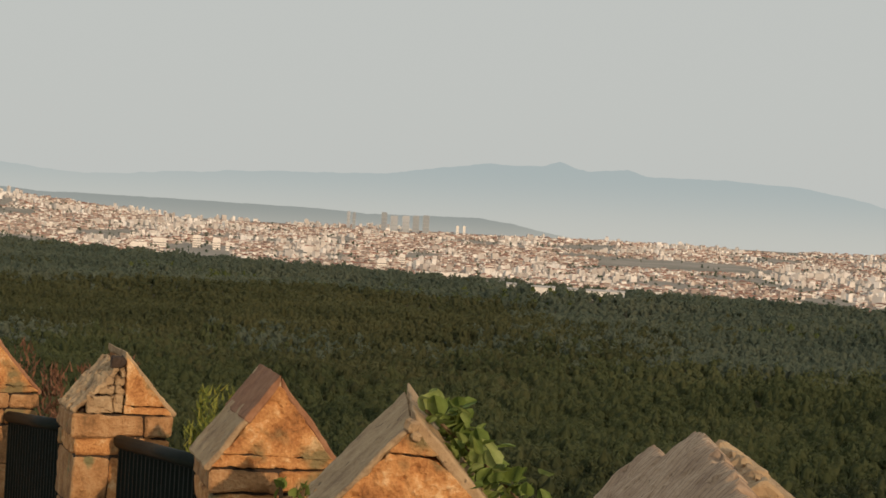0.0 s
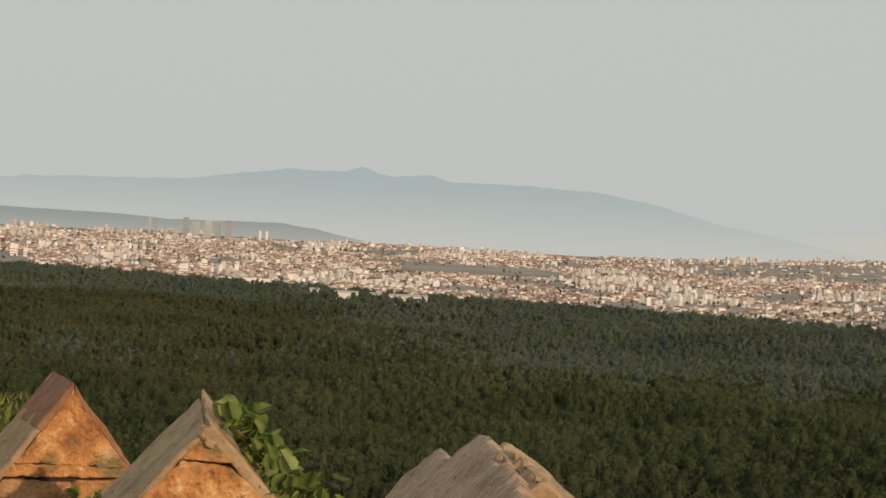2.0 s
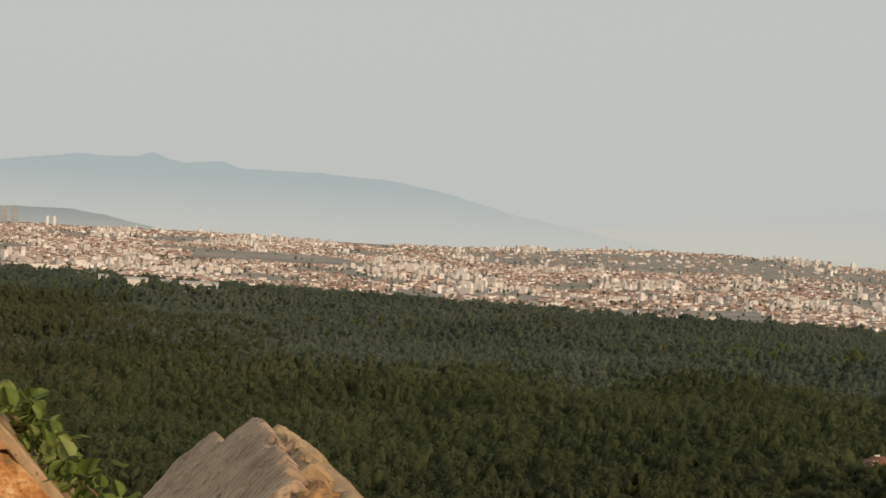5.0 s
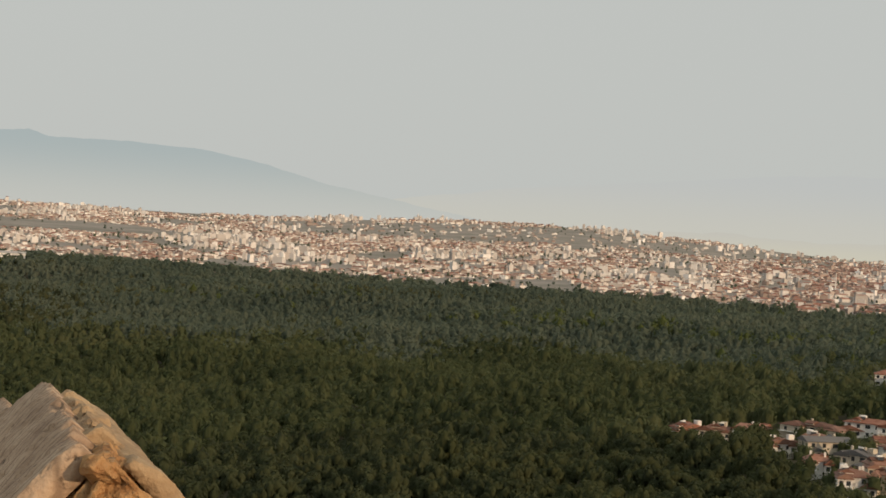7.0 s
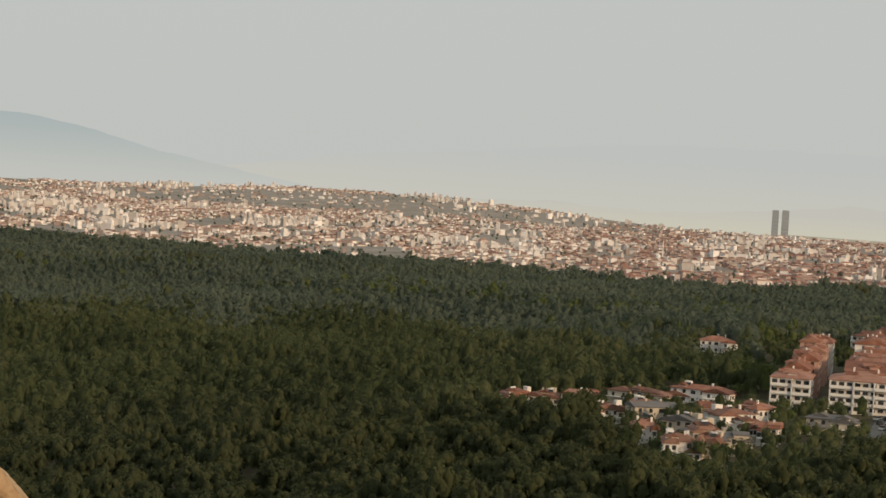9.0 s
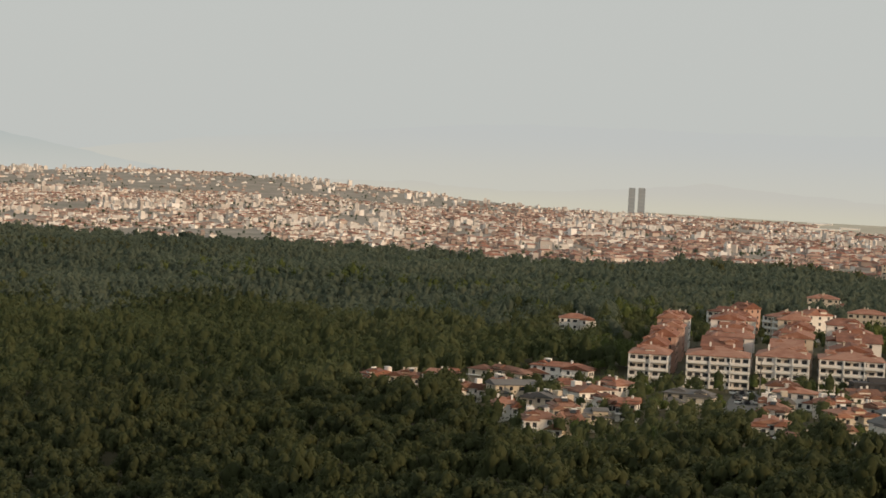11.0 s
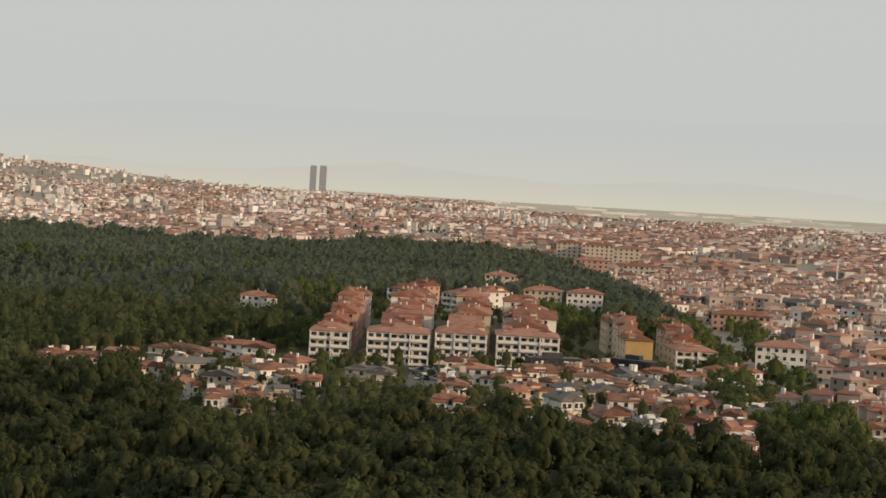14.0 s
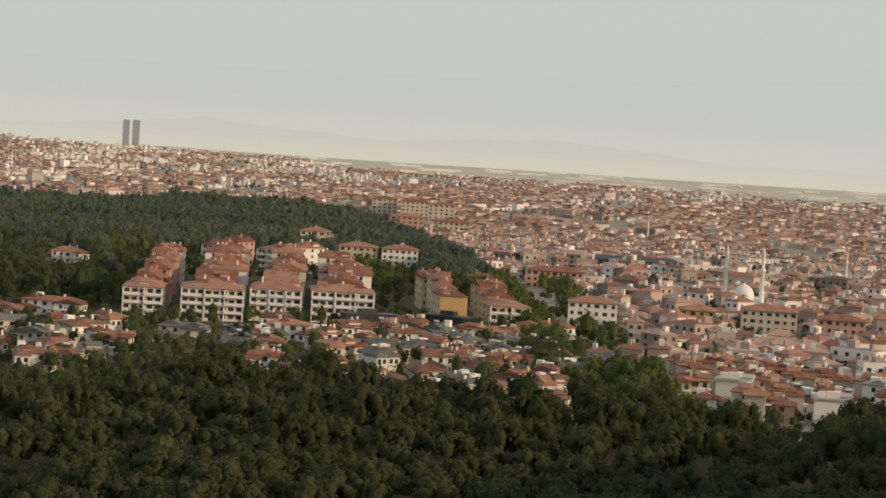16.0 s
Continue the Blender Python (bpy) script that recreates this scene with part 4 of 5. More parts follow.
for a0, a1, r0, r1, n in ((28.2, 33.2, 600, 745, 7), (36.9, 46.0, 525, 715, 34)):
    for _ in range(n * 6):
        az, r = rnd.uniform(a0, a1), rnd.uniform(r0, r1)
        p = spot(az, r)
        if n > 0 and free_at(p.x, p.y, 6.0):
            villa(az, r, rnd.uniform(7.5, 11), rnd.choice([0, 0, 0, 1, 1, 2]), 600 + n + int(a0) * 50)
            n -= 1

def pad(name, label, corners, mat=M_ROAD):
    pts = [spot(a, r) for a, r in corners]
    tagged(put(name, mesh(name, [(p.x, p.y, p.z + 0.25) for p in pts] + [(p.x, p.y, p.z - 3) for p in pts], [(0, 1, 2, 3), (0, 4, 5, 1), (1, 5, 6, 2), (2, 6, 7, 3), (3, 7, 4, 0)], mat)), label, "pavement" if mat is M_ROAD else "clearing", kind="structure")


pad("pavement_yard", "grey asphalt yard in front of the apartment houses", [(35.5, 668), (36.55, 668), (36.6, 738), (35.9, 738)])
for az, r in ((36.0, 680), (36.1, 700), (36.2, 720), (36.0, 655), (36.1, 638)):
    keep_free(spot(az, r), 8)
pad("road_1", "grey asphalt street between town and wood", [(46.2, 690), (46.7, 690), (44.6, 1010), (44.3, 1010)])
for k in range(14):
    keep_free(spot(46.4 - 0.14 * k, 700 + 23 * k), 19)
for az, r in ((45.2, 640), (45.9, 655), (46.5, 640), (45.6, 620), (44.8, 655)):
    keep_free(spot(az, r), 11)
mast = tagged(new("street_lamp"), "tall grey lamp mast beside the yard", "lamp")
part("pole", lathe([(0.28, -1), (0.22, 6), (0.12, 17)], 8), M_SLATE, mast)
part("lamp_head", beam((-0.9, 0, 17), (0.9, 0, 17), 0.25, 0.18, 8), M_SLATE, mast)
mast.matrix_basis = pose(*spot(36.62, 690))
rnd = random.Random(55)
for k in range(9):
    v, f = box_data(-2.1, -0.9, 0.3, 2.1, 0.9, 0.95)
    v2, f2 = box_data(-1.1, -0.8, 0.95, 1.2, 0.8, 1.5)
    car = tagged(new("car"), ("white parked car on the asphalt yard", "dark parked car on the asphalt yard")[k % 2], "car", group="cars parked in the yard")
    put("body", mesh("body", v, f, (M_LIME, M_DARKROOF)[k % 2]), car)
    put("cabin", mesh("cabin", v2, f2, M_PANE), car)
    for wx in (-1.3, 1.3):
        for wy in (-0.8, 0.8):
            part("wheel", beam((wx, wy - 0.12, 0.33), (wx, wy + 0.12, 0.33), 0.33, 0.33, 10), M_DARKROOF, car)
    p = spot(35.85 + 0.085 * k, 726 - (k % 3) * 16)
    car.matrix_basis = pose(p.x, p.y, p.z + 0.25, 0, 0, rnd.uniform(-20, 20) + 50)

# ---- town houses, each its own thing near by, joined further off ----
BORDER_AZ = [-20, -13, -6.4, 0, 7, 13, 20.4, 26.4, 29.8, 33.1, 34, 37.8, 39.5, 40.6, 42, 44, 45.6, 47.0, 47.6, 48.7, 49.1, 50.5, 51.6, 52.8, 53.2, 54.3, 55.5, 58]
BORDER_R = [3060, 3000, 2749, 2567, 2462, 2310, 2190, 1955, 1850, 1795, 1920, 1915, 1790, 1622, 1380, 1010, 705, 655, 715, 680, 630, 578, 546, 510, 545, 570, 585, 600]


def border(az):
    return np.interp(az, BORDER_AZ, BORDER_R) * 0.905


def town_sheet():
    """Streets and yards between the houses, a little above the ground sheet."""
    az, rr = np.arange(-19, 59, 0.5), np.linspace(0, 1, 40) ** 1.6
    verts, faces = [], []
    for u in rr:
        for a in az:
            end = 4440 if a < 29 else float(town_end(a)) - 5
            p = spot(a, (float(border(a)) + 12) * (1 - u) + end * u)
            verts.append((p.x, p.y, p.z + 0.4))
    n = len(az)
    for j in range(len(rr) - 1):
        for i in range(n - 1):
            faces.append((j * n + i, (j + 1) * n + i, (j + 1) * n + i + 1, j * n + i + 1))
    tagged(put("ground_town", mesh("ground_town", verts, faces, M_STREET)), "dusty grey-beige streets and yards between the town houses", "ground", kind="structure")


town_sheet()
rnd = random.Random(11)
kinds = []
for k, (w, d, fl, wm) in enumerate([(8, 7, 2, M_WHITE), (9, 7.5, 3, M_CREAM), (8, 7, 2, M_PINK), (10, 7, 3, M_WHITE), (7, 7, 2, M_CREAM), (8.5, 7.5, 3, M_WHITE), (9.5, 7, 2, M_WHITE), (10.5, 8, 3, M_CREAM)]):
    kinds.append(house(w, d, fl, wm, (M_TILE, M_TILE, M_TILE, M_CITYGREY, M_SLATE, M_TILE, M_DARKROOF, M_TILE)[k], ("rendered town house with a weathered red tile roof", "pale town house with a flat roof")[k in (3, 6)], 700 + k, name="town_house", roof_h=1.6, side_bays=1, bays=3, storey=2.9, flat=k in (3, 6), dormers=1 + k % 2, wing=k not in (3, 6), clutter=True))
    kinds[-1]["group"] = "town houses below the wood"
spots, count, used = [], 0, set()
for r in [*np.arange(560, 700, 11.0), *np.arange(704, 1240, 15.0)]:
    for az in np.arange(42.0, 57.5, math.degrees((11.5 if r < 700 else 14.0) / r)):
        if r < border(az) + 14:
            continue
        a, q = az + rnd.uniform(-0.2, 0.2), r + rnd.uniform(-4, 4)
        p = spot(a, q)
        if rnd.random() < 0.1 or not free_at(p.x, p.y, 4.5):
            continue
        spots.append((a, q))
for a, q in spots:
    if q > 700 or count >= 44:
        continue
    base = kinds[rnd.randrange(8)]
    p = spot(a, q)
    if not free_at(p.x, p.y, 3.6):
        used.add((a, q))
        continue
    m = pose(p.x, p.y, p.z, 0, 0, -a + rnd.choice([0, 90, 90, 180]) + rnd.uniform(-14, 14))
    if count < 8:
        base = kinds[count]
        base.matrix_basis = m
    else:
        copy_thing(base, m)
    keep_free(p, 5)
    used.add((a, q))
    count += 1


def city(name, label, cells, wall_mat, roof_mat, flat_mat, hip_share, heights, size, with_windows):
    """Far houses joined: walls with window rows, and hipped or flat roofs."""
    rnd = random.Random(name)
    V, F, RV, RF, FV, FF, WV, WF = [], [], [], [], [], [], [], []
    for az, r in cells:
        p = spot(az, r)
        tall = rnd.random() ** 2.6
        h = (heights[0] + (heights[1] - heights[0]) * tall) * (1.25 if r > 3900 and az < 27 else 1.0)
        w, d = rnd.uniform(*size) * rnd.choice([0.75, 0.9, 1.0, 1.0, 1.3, 1.9]), rnd.uniform(*size)
        t = radians(-az + rnd.choice([0, 18, -25, 40]) + rnd.uniform(-8, 8))
        c, s = math.cos(t), math.sin(t)

        def at(x, y, z):
            return (p.x + c * x - s * y, p.y + s * x + c * y, p.z + z)
        k = len(V)
        b = 2.0
        V += [at(x, y, z) for z in (-4, h) for x, y in ((-w / 2, -d / 2), (w / 2, -d / 2), (w / 2, d / 2), (-w / 2, d / 2))]
        F += [(k, k + 1, k + 5), (k, k + 5, k + 4), (k + 1, k + 2, k + 6), (k + 1, k + 6, k + 5), (k + 3, k, k + 4), (k + 3, k + 4, k + 7), (k + 2, k + 3, k + 7), (k + 2, k + 7, k + 6)]
        if rnd.random() < hip_share:
            k = len(RV)
            a, e, rh = w / 2 + 0.04 * size[1], d / 2 + 0.04 * size[1], rnd.uniform(0.12, 0.2) * size[1]
            q = max(0.4, a - e)
            RV += [at(-a, -e, h), at(a, -e, h), at(a, e, h), at(-a, e, h), at(-q, 0, h + rh), at(q, 0, h + rh)]
            RF += [(k, k + 1, k + 5), (k, k + 5, k + 4), (k + 2, k + 3, k + 4), (k + 2, k + 4, k + 5), (k + 1, k + 2, k + 5), (k + 3, k, k + 4)]
        else:
            k = len(FV)
            FV += [at(-w / 2, -d / 2, h), at(w / 2, -d / 2, h), at(w / 2, d / 2, h), at(-w / 2, d / 2, h)]
            FF += [(k, k + 1, k + 2), (k, k + 2, k + 3)]
            x, y, g, u = rnd.uniform(-0.2, 0.2) * w, rnd.uniform(-0.2, 0.2) * d, 0.14 * size[1], rnd.uniform(0.12, 0.26) * size[1]
            k = len(V)
            V += [at(x + i, y + j, z) for z in (h, h + u) for i, j in ((-g, -g), (g, -g), (g, g), (-g, g))]
            F += [(k, k + 1, k + 5), (k, k + 5, k + 4), (k + 1, k + 2, k + 6), (k + 1, k + 6, k + 5), (k + 3, k, k + 4), (k + 3, k + 4, k + 7), (k + 4, k + 5, k + 6), (k + 4, k + 6, k + 7)]
        if r < 1500:      # chimneys and stair huts
            for _ in range(2):
                x, y, g, u = rnd.uniform(-0.35, 0.35) * w, rnd.uniform(-0.35, 0.35) * d, rnd.uniform(0.35, 1.0), rnd.uniform(1.6, 3.2)
                k = len(V)
                V += [at(x + i, y + j, z) for z in (h, h + u) for i, j in ((-g, -g), (g, -g), (g, g), (-g, g))]
                F += [(k, k + 1, k + 5), (k, k + 5, k + 4), (k + 1, k + 2, k + 6), (k + 1, k + 6, k + 5), (k + 3, k, k + 4), (k + 3, k + 4, k + 7), (k + 4, k + 5, k + 6), (k + 4, k + 6, k + 7)]
        if with_windows(r):
            for f in range(int(h / 3.1)):
                z = 0.9 + f * 3.1
                n = max(2, int(w / 3.6))
                for side in (0, 1, 2):
                    span = w if side == 0 else d
                    n = max(2, int(span / 3.8))
                    for i in range(n):
                        u = (i + 0.5) / n * span - span / 2
                        k = len(WV)
                        for du, dz in ((-0.75, 0), (0.75, 0), (0.75, 1.45), (-0.75, 1.45)):
                            if side == 0:
                                WV.append(at(u + du, -d / 2 - 0.06, z + dz))
                            else:
                                sx = 1 if side == 1 else -1
                                WV.append(at(sx * (w / 2 + 0.06), u + du, z + dz))
                        WF += [(k, k + 1, k + 2), (k, k + 2, k + 3)]
    root = tagged(new(name), label, "city", kind="stuff")
    put("walls", big_mesh("walls", V, F, wall_mat), root)
    if RV:
        put("tiled_roofs", big_mesh("tiled_roofs", RV, RF, roof_mat), root)
    if FV:
        put("flat_roofs", big_mesh("flat_roofs", FV, FF, flat_mat), root)
    if WV:
        put("windows", big_mesh("windows", WV, WF, M_PANE), root)


def cells_between(az0, az1, r_low, r_high, step, skip, seed, rows=1.05, tall=0, ends=False):
    rnd = random.Random(seed)
    out, r = [], r_low
    while r < r_high:
        gap = step(r)
        for az in np.arange(az0, az1, math.degrees(gap / r)):
            a, q = az + rnd.uniform(-0.3, 0.3) * math.degrees(gap / r), r + rnd.uniform(-0.35, 0.35) * gap
            if q < border(a) + 8 or noise.noise(Vector((a * 0.35, q * 0.004, seed))) > 0.26 or rnd.random() < skip:
                continue
            high = noise.noise(Vector((a * 0.55, q * 0.0033, 4.4))) + 0.4 * noise.noise(Vector((a * 1.9, q * 0.012, 7))) > 0.16
            high = high and q > border(a) + 260
            if (tall == 1 and not high) or (tall == -1 and high):
                continue
            if ends and q > town_end(a) * (1 + 0.05 * noise.noise(Vector((a * 1.4, 3, 1)))):
                continue
            if 4.6 < a < 10.4 and 3060 < q < 3060 + 420 * min(1.0, (10.6 - a) / 2.0) or (13 < a < 30 and 3560 < q < 4190 and rnd.random() < 0.8):      # open field; bare flank of the ridge
                continue
            out.append((a, q))
        r += gap * rows
    return out


near_town = [s for s in spots if s not in used]
city("town", "dense town of rendered houses with red tile roofs", cells_between(38, 58, 1240, 2500, lambda r: 8.6 + r * 0.0008, 0.08, 5, 1.5), M_TOWN, M_CITYTILE, M_CITYGREY, 0.86, (3.6, 8.5), (5.6, 9.6), lambda r: r < 1500)
city("near_town", "close-set rendered houses with red tile roofs below the wood", near_town, M_TOWN, M_CITYTILE, M_CITYGREY, 0.86, (4, 10.5), (7.5, 12), lambda r: True)
city("far_town", "distant town of small houses fading across the plain",
     cells_between(27, 38, 1750, 4250, lambda r: 9.0 + r * 0.0008, 0.12, 6, 1.5, -1) + cells_between(38, 58, 2500, 4600, lambda r: 9.8 + r * 0.0008, 0.12, 7, 1.4, -1, True),
     M_TOWN, M_CITYTILE, M_CITYGREY, 0.76, (2.6, 7), (4.8, 8.8), lambda r: False)
city("far_town_blocks", "taller pale apartment blocks standing out of the distant town",
     cells_between(27, 38, 1850, 4250, lambda r: 14 + r * 0.0011, 0.2, 16, 1.5, 1) + cells_between(38, 58, 2500, 4600, lambda r: 15 + r * 0.0011, 0.2, 17, 1.5, 1, True),
     M_BLOCK, M_CITYTILE, M_CITYGREY, 0.4, (3.6, 11), (4.6, 7.6), lambda r: False)
city("far_city", "distant city of small red-roofed houses on rising ground", cells_between(-17, 27, 1950, 4450, lambda r: 7.8 + r * 0.0007, 0.14, 8, 2.3, -1), M_CITY, M_CITYTILE, M_CITYGREY, 0.55, (2, 5.2), (4, 7.8), lambda r: False)
city("far_city_blocks", "distant pale apartment blocks in groups on rising ground", cells_between(-17, 27, 1950, 4450, lambda r: 11.5 + r * 0.001, 0.22, 18, 1.7, 1), M_BLOCK, M_CITYTILE, M_CITYGREY, 0.15, (3.5, 11), (4.2, 7.5), lambda r: False)


# ---- towers, mosque, sheds ----
def tower(az, r, w, d, h, mat, label, storey=8.0, band=None):
    root = tagged(new("tower"), label, "tower")
    put("shaft", mesh("shaft", *box_data(-w / 2, -d / 2, -5, w / 2, d / 2, h), mat), root)
    put("crown", mesh("crown", *box_data(-w / 2 + 0.8, -d / 2 + 0.8, h, w / 2 - 0.8, d / 2 - 0.8, h + 2.0), mat), root)
    for k in range(1, int(h / storey)):
        put("floor_band", mesh("floor_band", *box_data(-w / 2 - 0.2, -d / 2 - 0.2, k * storey - 0.5, w / 2 + 0.2, d / 2 + 0.2, k * storey + 0.3), band or (M_GLASS if mat is not M_GLASS else M_HIGH)), root)
    p = spot(az, r)
    root.matrix_basis = pose(p.x, p.y, p.z, 0, 0, -az)
    return root


tower(32.55, 4250, 14.5, 14, 59, M_GLASS, "slim dark glass tower of a twin pair")
tower(32.84, 4255, 15.5, 14, 60, M_GLASS, "slim dark glass tower of a twin pair")
for az, h, w, mat in ((-2.86, 40, 7, M_HIGH), (-2.7, 38, 7, M_GLASS), (-1.8, 42, 12, M_GLASS), (-1.5, 36, 16, M_HIGH), (-1.15, 37, 16, M_HIGH), (-0.85, 38, 14, M_GLASS),
                      (-0.55, 40, 14, M_GLASS), (0.4, 22, 6, M_WHITE), (0.6, 22, 6, M_WHITE)):
    tower(az, 4200, w, 12, h, mat, "distant high-rise block above the city")
for az, back, w, h in ((-7.31, 420, 13, 17), (-6.73, 400, 12, 16), (-6.4, 400, 6, 11), (-8.4, 330, 20, 12), (-9.0, 200, 24, 9), (-1.8, 190, 12, 15), (-1.2, 400, 9, 14)):
    tower(az, border(az) + back, w, 12, h, M_WHITE, "pale apartment block at the edge of the distant city", 3.4, M_SLATE)
tower(0.1, border(0.1) + 150, 60, 12, 5, M_WHITE, "long low white hall at the edge of the distant city", 3.4, M_SLATE)


def shed(az, r, w, label):
    root = tagged(new("shed"), label, "shed")
    put("wall", mesh("wall", *box_data(-w / 2, -7, -2, w / 2, 7, 8), M_LIME), root)
    put("roof", mesh("roof", *roof_data(w, 14, 2.0, 0.5, 1.0), M_CITYGREY), root, pose(0, 0, 8))
    stand(root, az, r, lift=4.0, free=w * 0.5)
    for k in range(9):
        for s in (-0.3, 0.3):
            keep_free(spot(az + math.degrees(s * w / r), r - 10 - 12 * k), w * 0.3)


shed(3.05, 2140, 26, "long white shed in the wood")
shed(3.92, 2125, 12, "small white shed in the wood")
shed(2.1, 2190, 11, "small white shed in the wood")
shed(4.9, 2140, 43, "long brown-roofed shed in the wood")


pad("ground_meadow", "pale straw field inside the distant city", [(4.6, 3070), (10.3, 3070), (8.9, 3440), (4.6, 3440)], M_CLEAR)

rnd = random.Random(41)
for k in range(70):
    az = rnd.uniform(31, 57)
    w = rnd.uniform(18, 75)
    far = float(town_end(az)) + 40
    p = spot(az, far + (4650 - far) * rnd.random() ** 1.3)
    o = tagged(new("shed"), "long pale industrial shed on the far plain", "shed", group="industrial sheds on the plain")
    put("wall", mesh("wall", *box_data(-w / 2, -9, -3, w / 2, 9, 3.2), M_WHITE), o)
    put("roof", mesh("roof", *roof_data(w, 18, 1.0, 0.4, 1.0), M_LIME), o, pose(0, 0, 3.2))
    o.matrix_basis = pose(p.x, p.y, p.z, 0, 0, -az + rnd.uniform(-12, 12))


def minaret(root, x, y, h):
    o = part("minaret", lathe([(1.5, -6), (1.5, h * 0.25), (1.0, h * 0.28), (0.95, h * 0.62), (1.6, h * 0.64), (1.6, h * 0.66), (0.85, h * 0.67), (0.8, h * 0.86), (0.95, h * 0.865), (0.02, h)], 14), M_LIME, root,
             "slender white minaret", pose(x, y, 0), smooth=True)
    return o


def mosque(az, r, label, h, twin=True, size=1.0):
    root = tagged(new("mosque"), label, "mosque")
    put("hall", mesh("hall", *box_data(-8, -8, -6, 8, 8, 8), M_LIME), root)
    part("dome", lathe([(5.0, 7.9), (5.0, 9.0), (4.7, 10.6), (3.8, 12.3), (2.3, 13.5), (0.8, 14.0), (0.1, 15.0)]), M_LIME, root, "white dome", smooth=True)
    part("half_dome", lathe([(3.4, 6), (3.3, 8), (2.4, 9.6), (0.1, 10.4)]), M_LIME, root, "small white half dome", pose(1.5, -8, 0), smooth=True)
    minaret(root, 8.5, 0, h)
    if twin:
        minaret(root, -9.0, 5, h)
    stand(root, az, r, free=14 * size)
    root.scale = [size] * 3


mosque(51.1, 935, "white domed mosque with two slender minarets", 33)
mosque(53.8, 1195, "small white mosque with one minaret", 40, False, 0.55)
mosque(48.0, 1550, "small distant white mosque with one minaret", 42, False, 0.55)
mosque(29.2, 2350, "small distant white mosque with one minaret", 44, False, 0.6)
for k, (az, r, w, h, mat) in enumerate([(40.3, 1660, 22, 20, M_CREAM), (41.2, 1640, 24, 21, M_CREAM), (42.0, 1600, 22, 19, M_CREAM), (41.0, 1480, 26, 15, M_PINK), (42.4, 1430, 24, 14, M_CREAM), (47.9, 1150, 55, 10, M_SLATE)]):
    stand(house(w, 16, int(h / 3.1), mat, M_TILE if k < 5 else M_DARKROOF, "larger apartment block at the town's edge" if k < 5 else "long dark modern building in the town", 900 + k, name="apartment_block", category="apartment block", bays=int(w / 4)),
          az, r, free=16)


# ---- woods ----
def crown_shape(seed, tufts, size, core, tall=1.0):
    """A ragged crown of many small clumps round a broken core; radius about 1, base at 0."""
    rng = np.random.RandomState(seed)
    V, T = [], []
    lobes = rng.normal(0, 1, (7, 3))
    lobes /= np.linalg.norm(lobes, axis=1)[:, None]

    def radius(d):
        bump = sum(0.22 * max(0.0, float(d @ l)) ** 5 for l in lobes)
        return (0.72 + bump) * (1.0 - 0.28 * max(0.0, d[2]))
    if core:
        rings, sides = core
        for i in range(rings + 1):
            e = -0.7 + 2.27 * i / rings
            for k in range(sides):
                a = 2 * math.pi * (k + 0.5 * (i % 2)) / sides
                d = np.array([math.cos(a) * math.cos(e), math.sin(a) * math.cos(e), math.sin(e)])
                q = d * radius(d) * rng.uniform(0.66, 0.92)
                V.append((q[0], q[1], (q[2] + 0.62) * tall))
        for i in range(rings):
            for k in range(sides):
                a, b, c, d = i * sides + k, i * sides + (k + 1) % sides, (i + 1) * sides + (k + 1) % sides, (i + 1) * sides + k
                T += [(a, b, c), (a, c, d)]
    for _ in range(tufts):
        d = rng.normal(0, 1, 3)
        d[2] = abs(d[2]) * 0.9 - 0.35
        d /= np.linalg.norm(d)
        c = d * radius(d) * rng.uniform(0.88, 1.12)
        n = d + rng.normal(0, 0.26, 3) + np.array([0, 0, 0.3])
        n /= np.linalg.norm(n)
        u = np.cross(n, rng.normal(0, 1, 3))
        u /= np.linalg.norm(u)
        w = np.cross(n, u)
        s = size * rng.uniform(0.7, 1.35)
        k = len(V)
        for g in (0.0, 2.1, 4.2):
            q = c + s * (math.cos(g) * u + math.sin(g) * w * 0.8) + n * rng.uniform(-0.3, 0.5) * s
            V.append((q[0], q[1], (q[2] + 0.62) * tall))
        T.append((k, k + 1, k + 2))
    return np.array(V), np.array(T)


CREST_AZ = [23.8, 24.6, 27.4, 28.4, 31.8, 35.8, 39.6, 43.5, 46.0, 48.5, 50.5]
CREST_R = [900, 715, 690, 540, 500, 562, 525, 497, 485, 490, 490]


def settled(a, q):
    """True among the villas and apartment houses, where the wood gives way to gardens."""
    back = np.where(a < 32.3, 800, np.where(a < 41.5, 1080, 880))
    return (a > 24.3) & (a < 46.2) & (q > np.interp(a, CREST_AZ, CREST_R)) & (q < back)


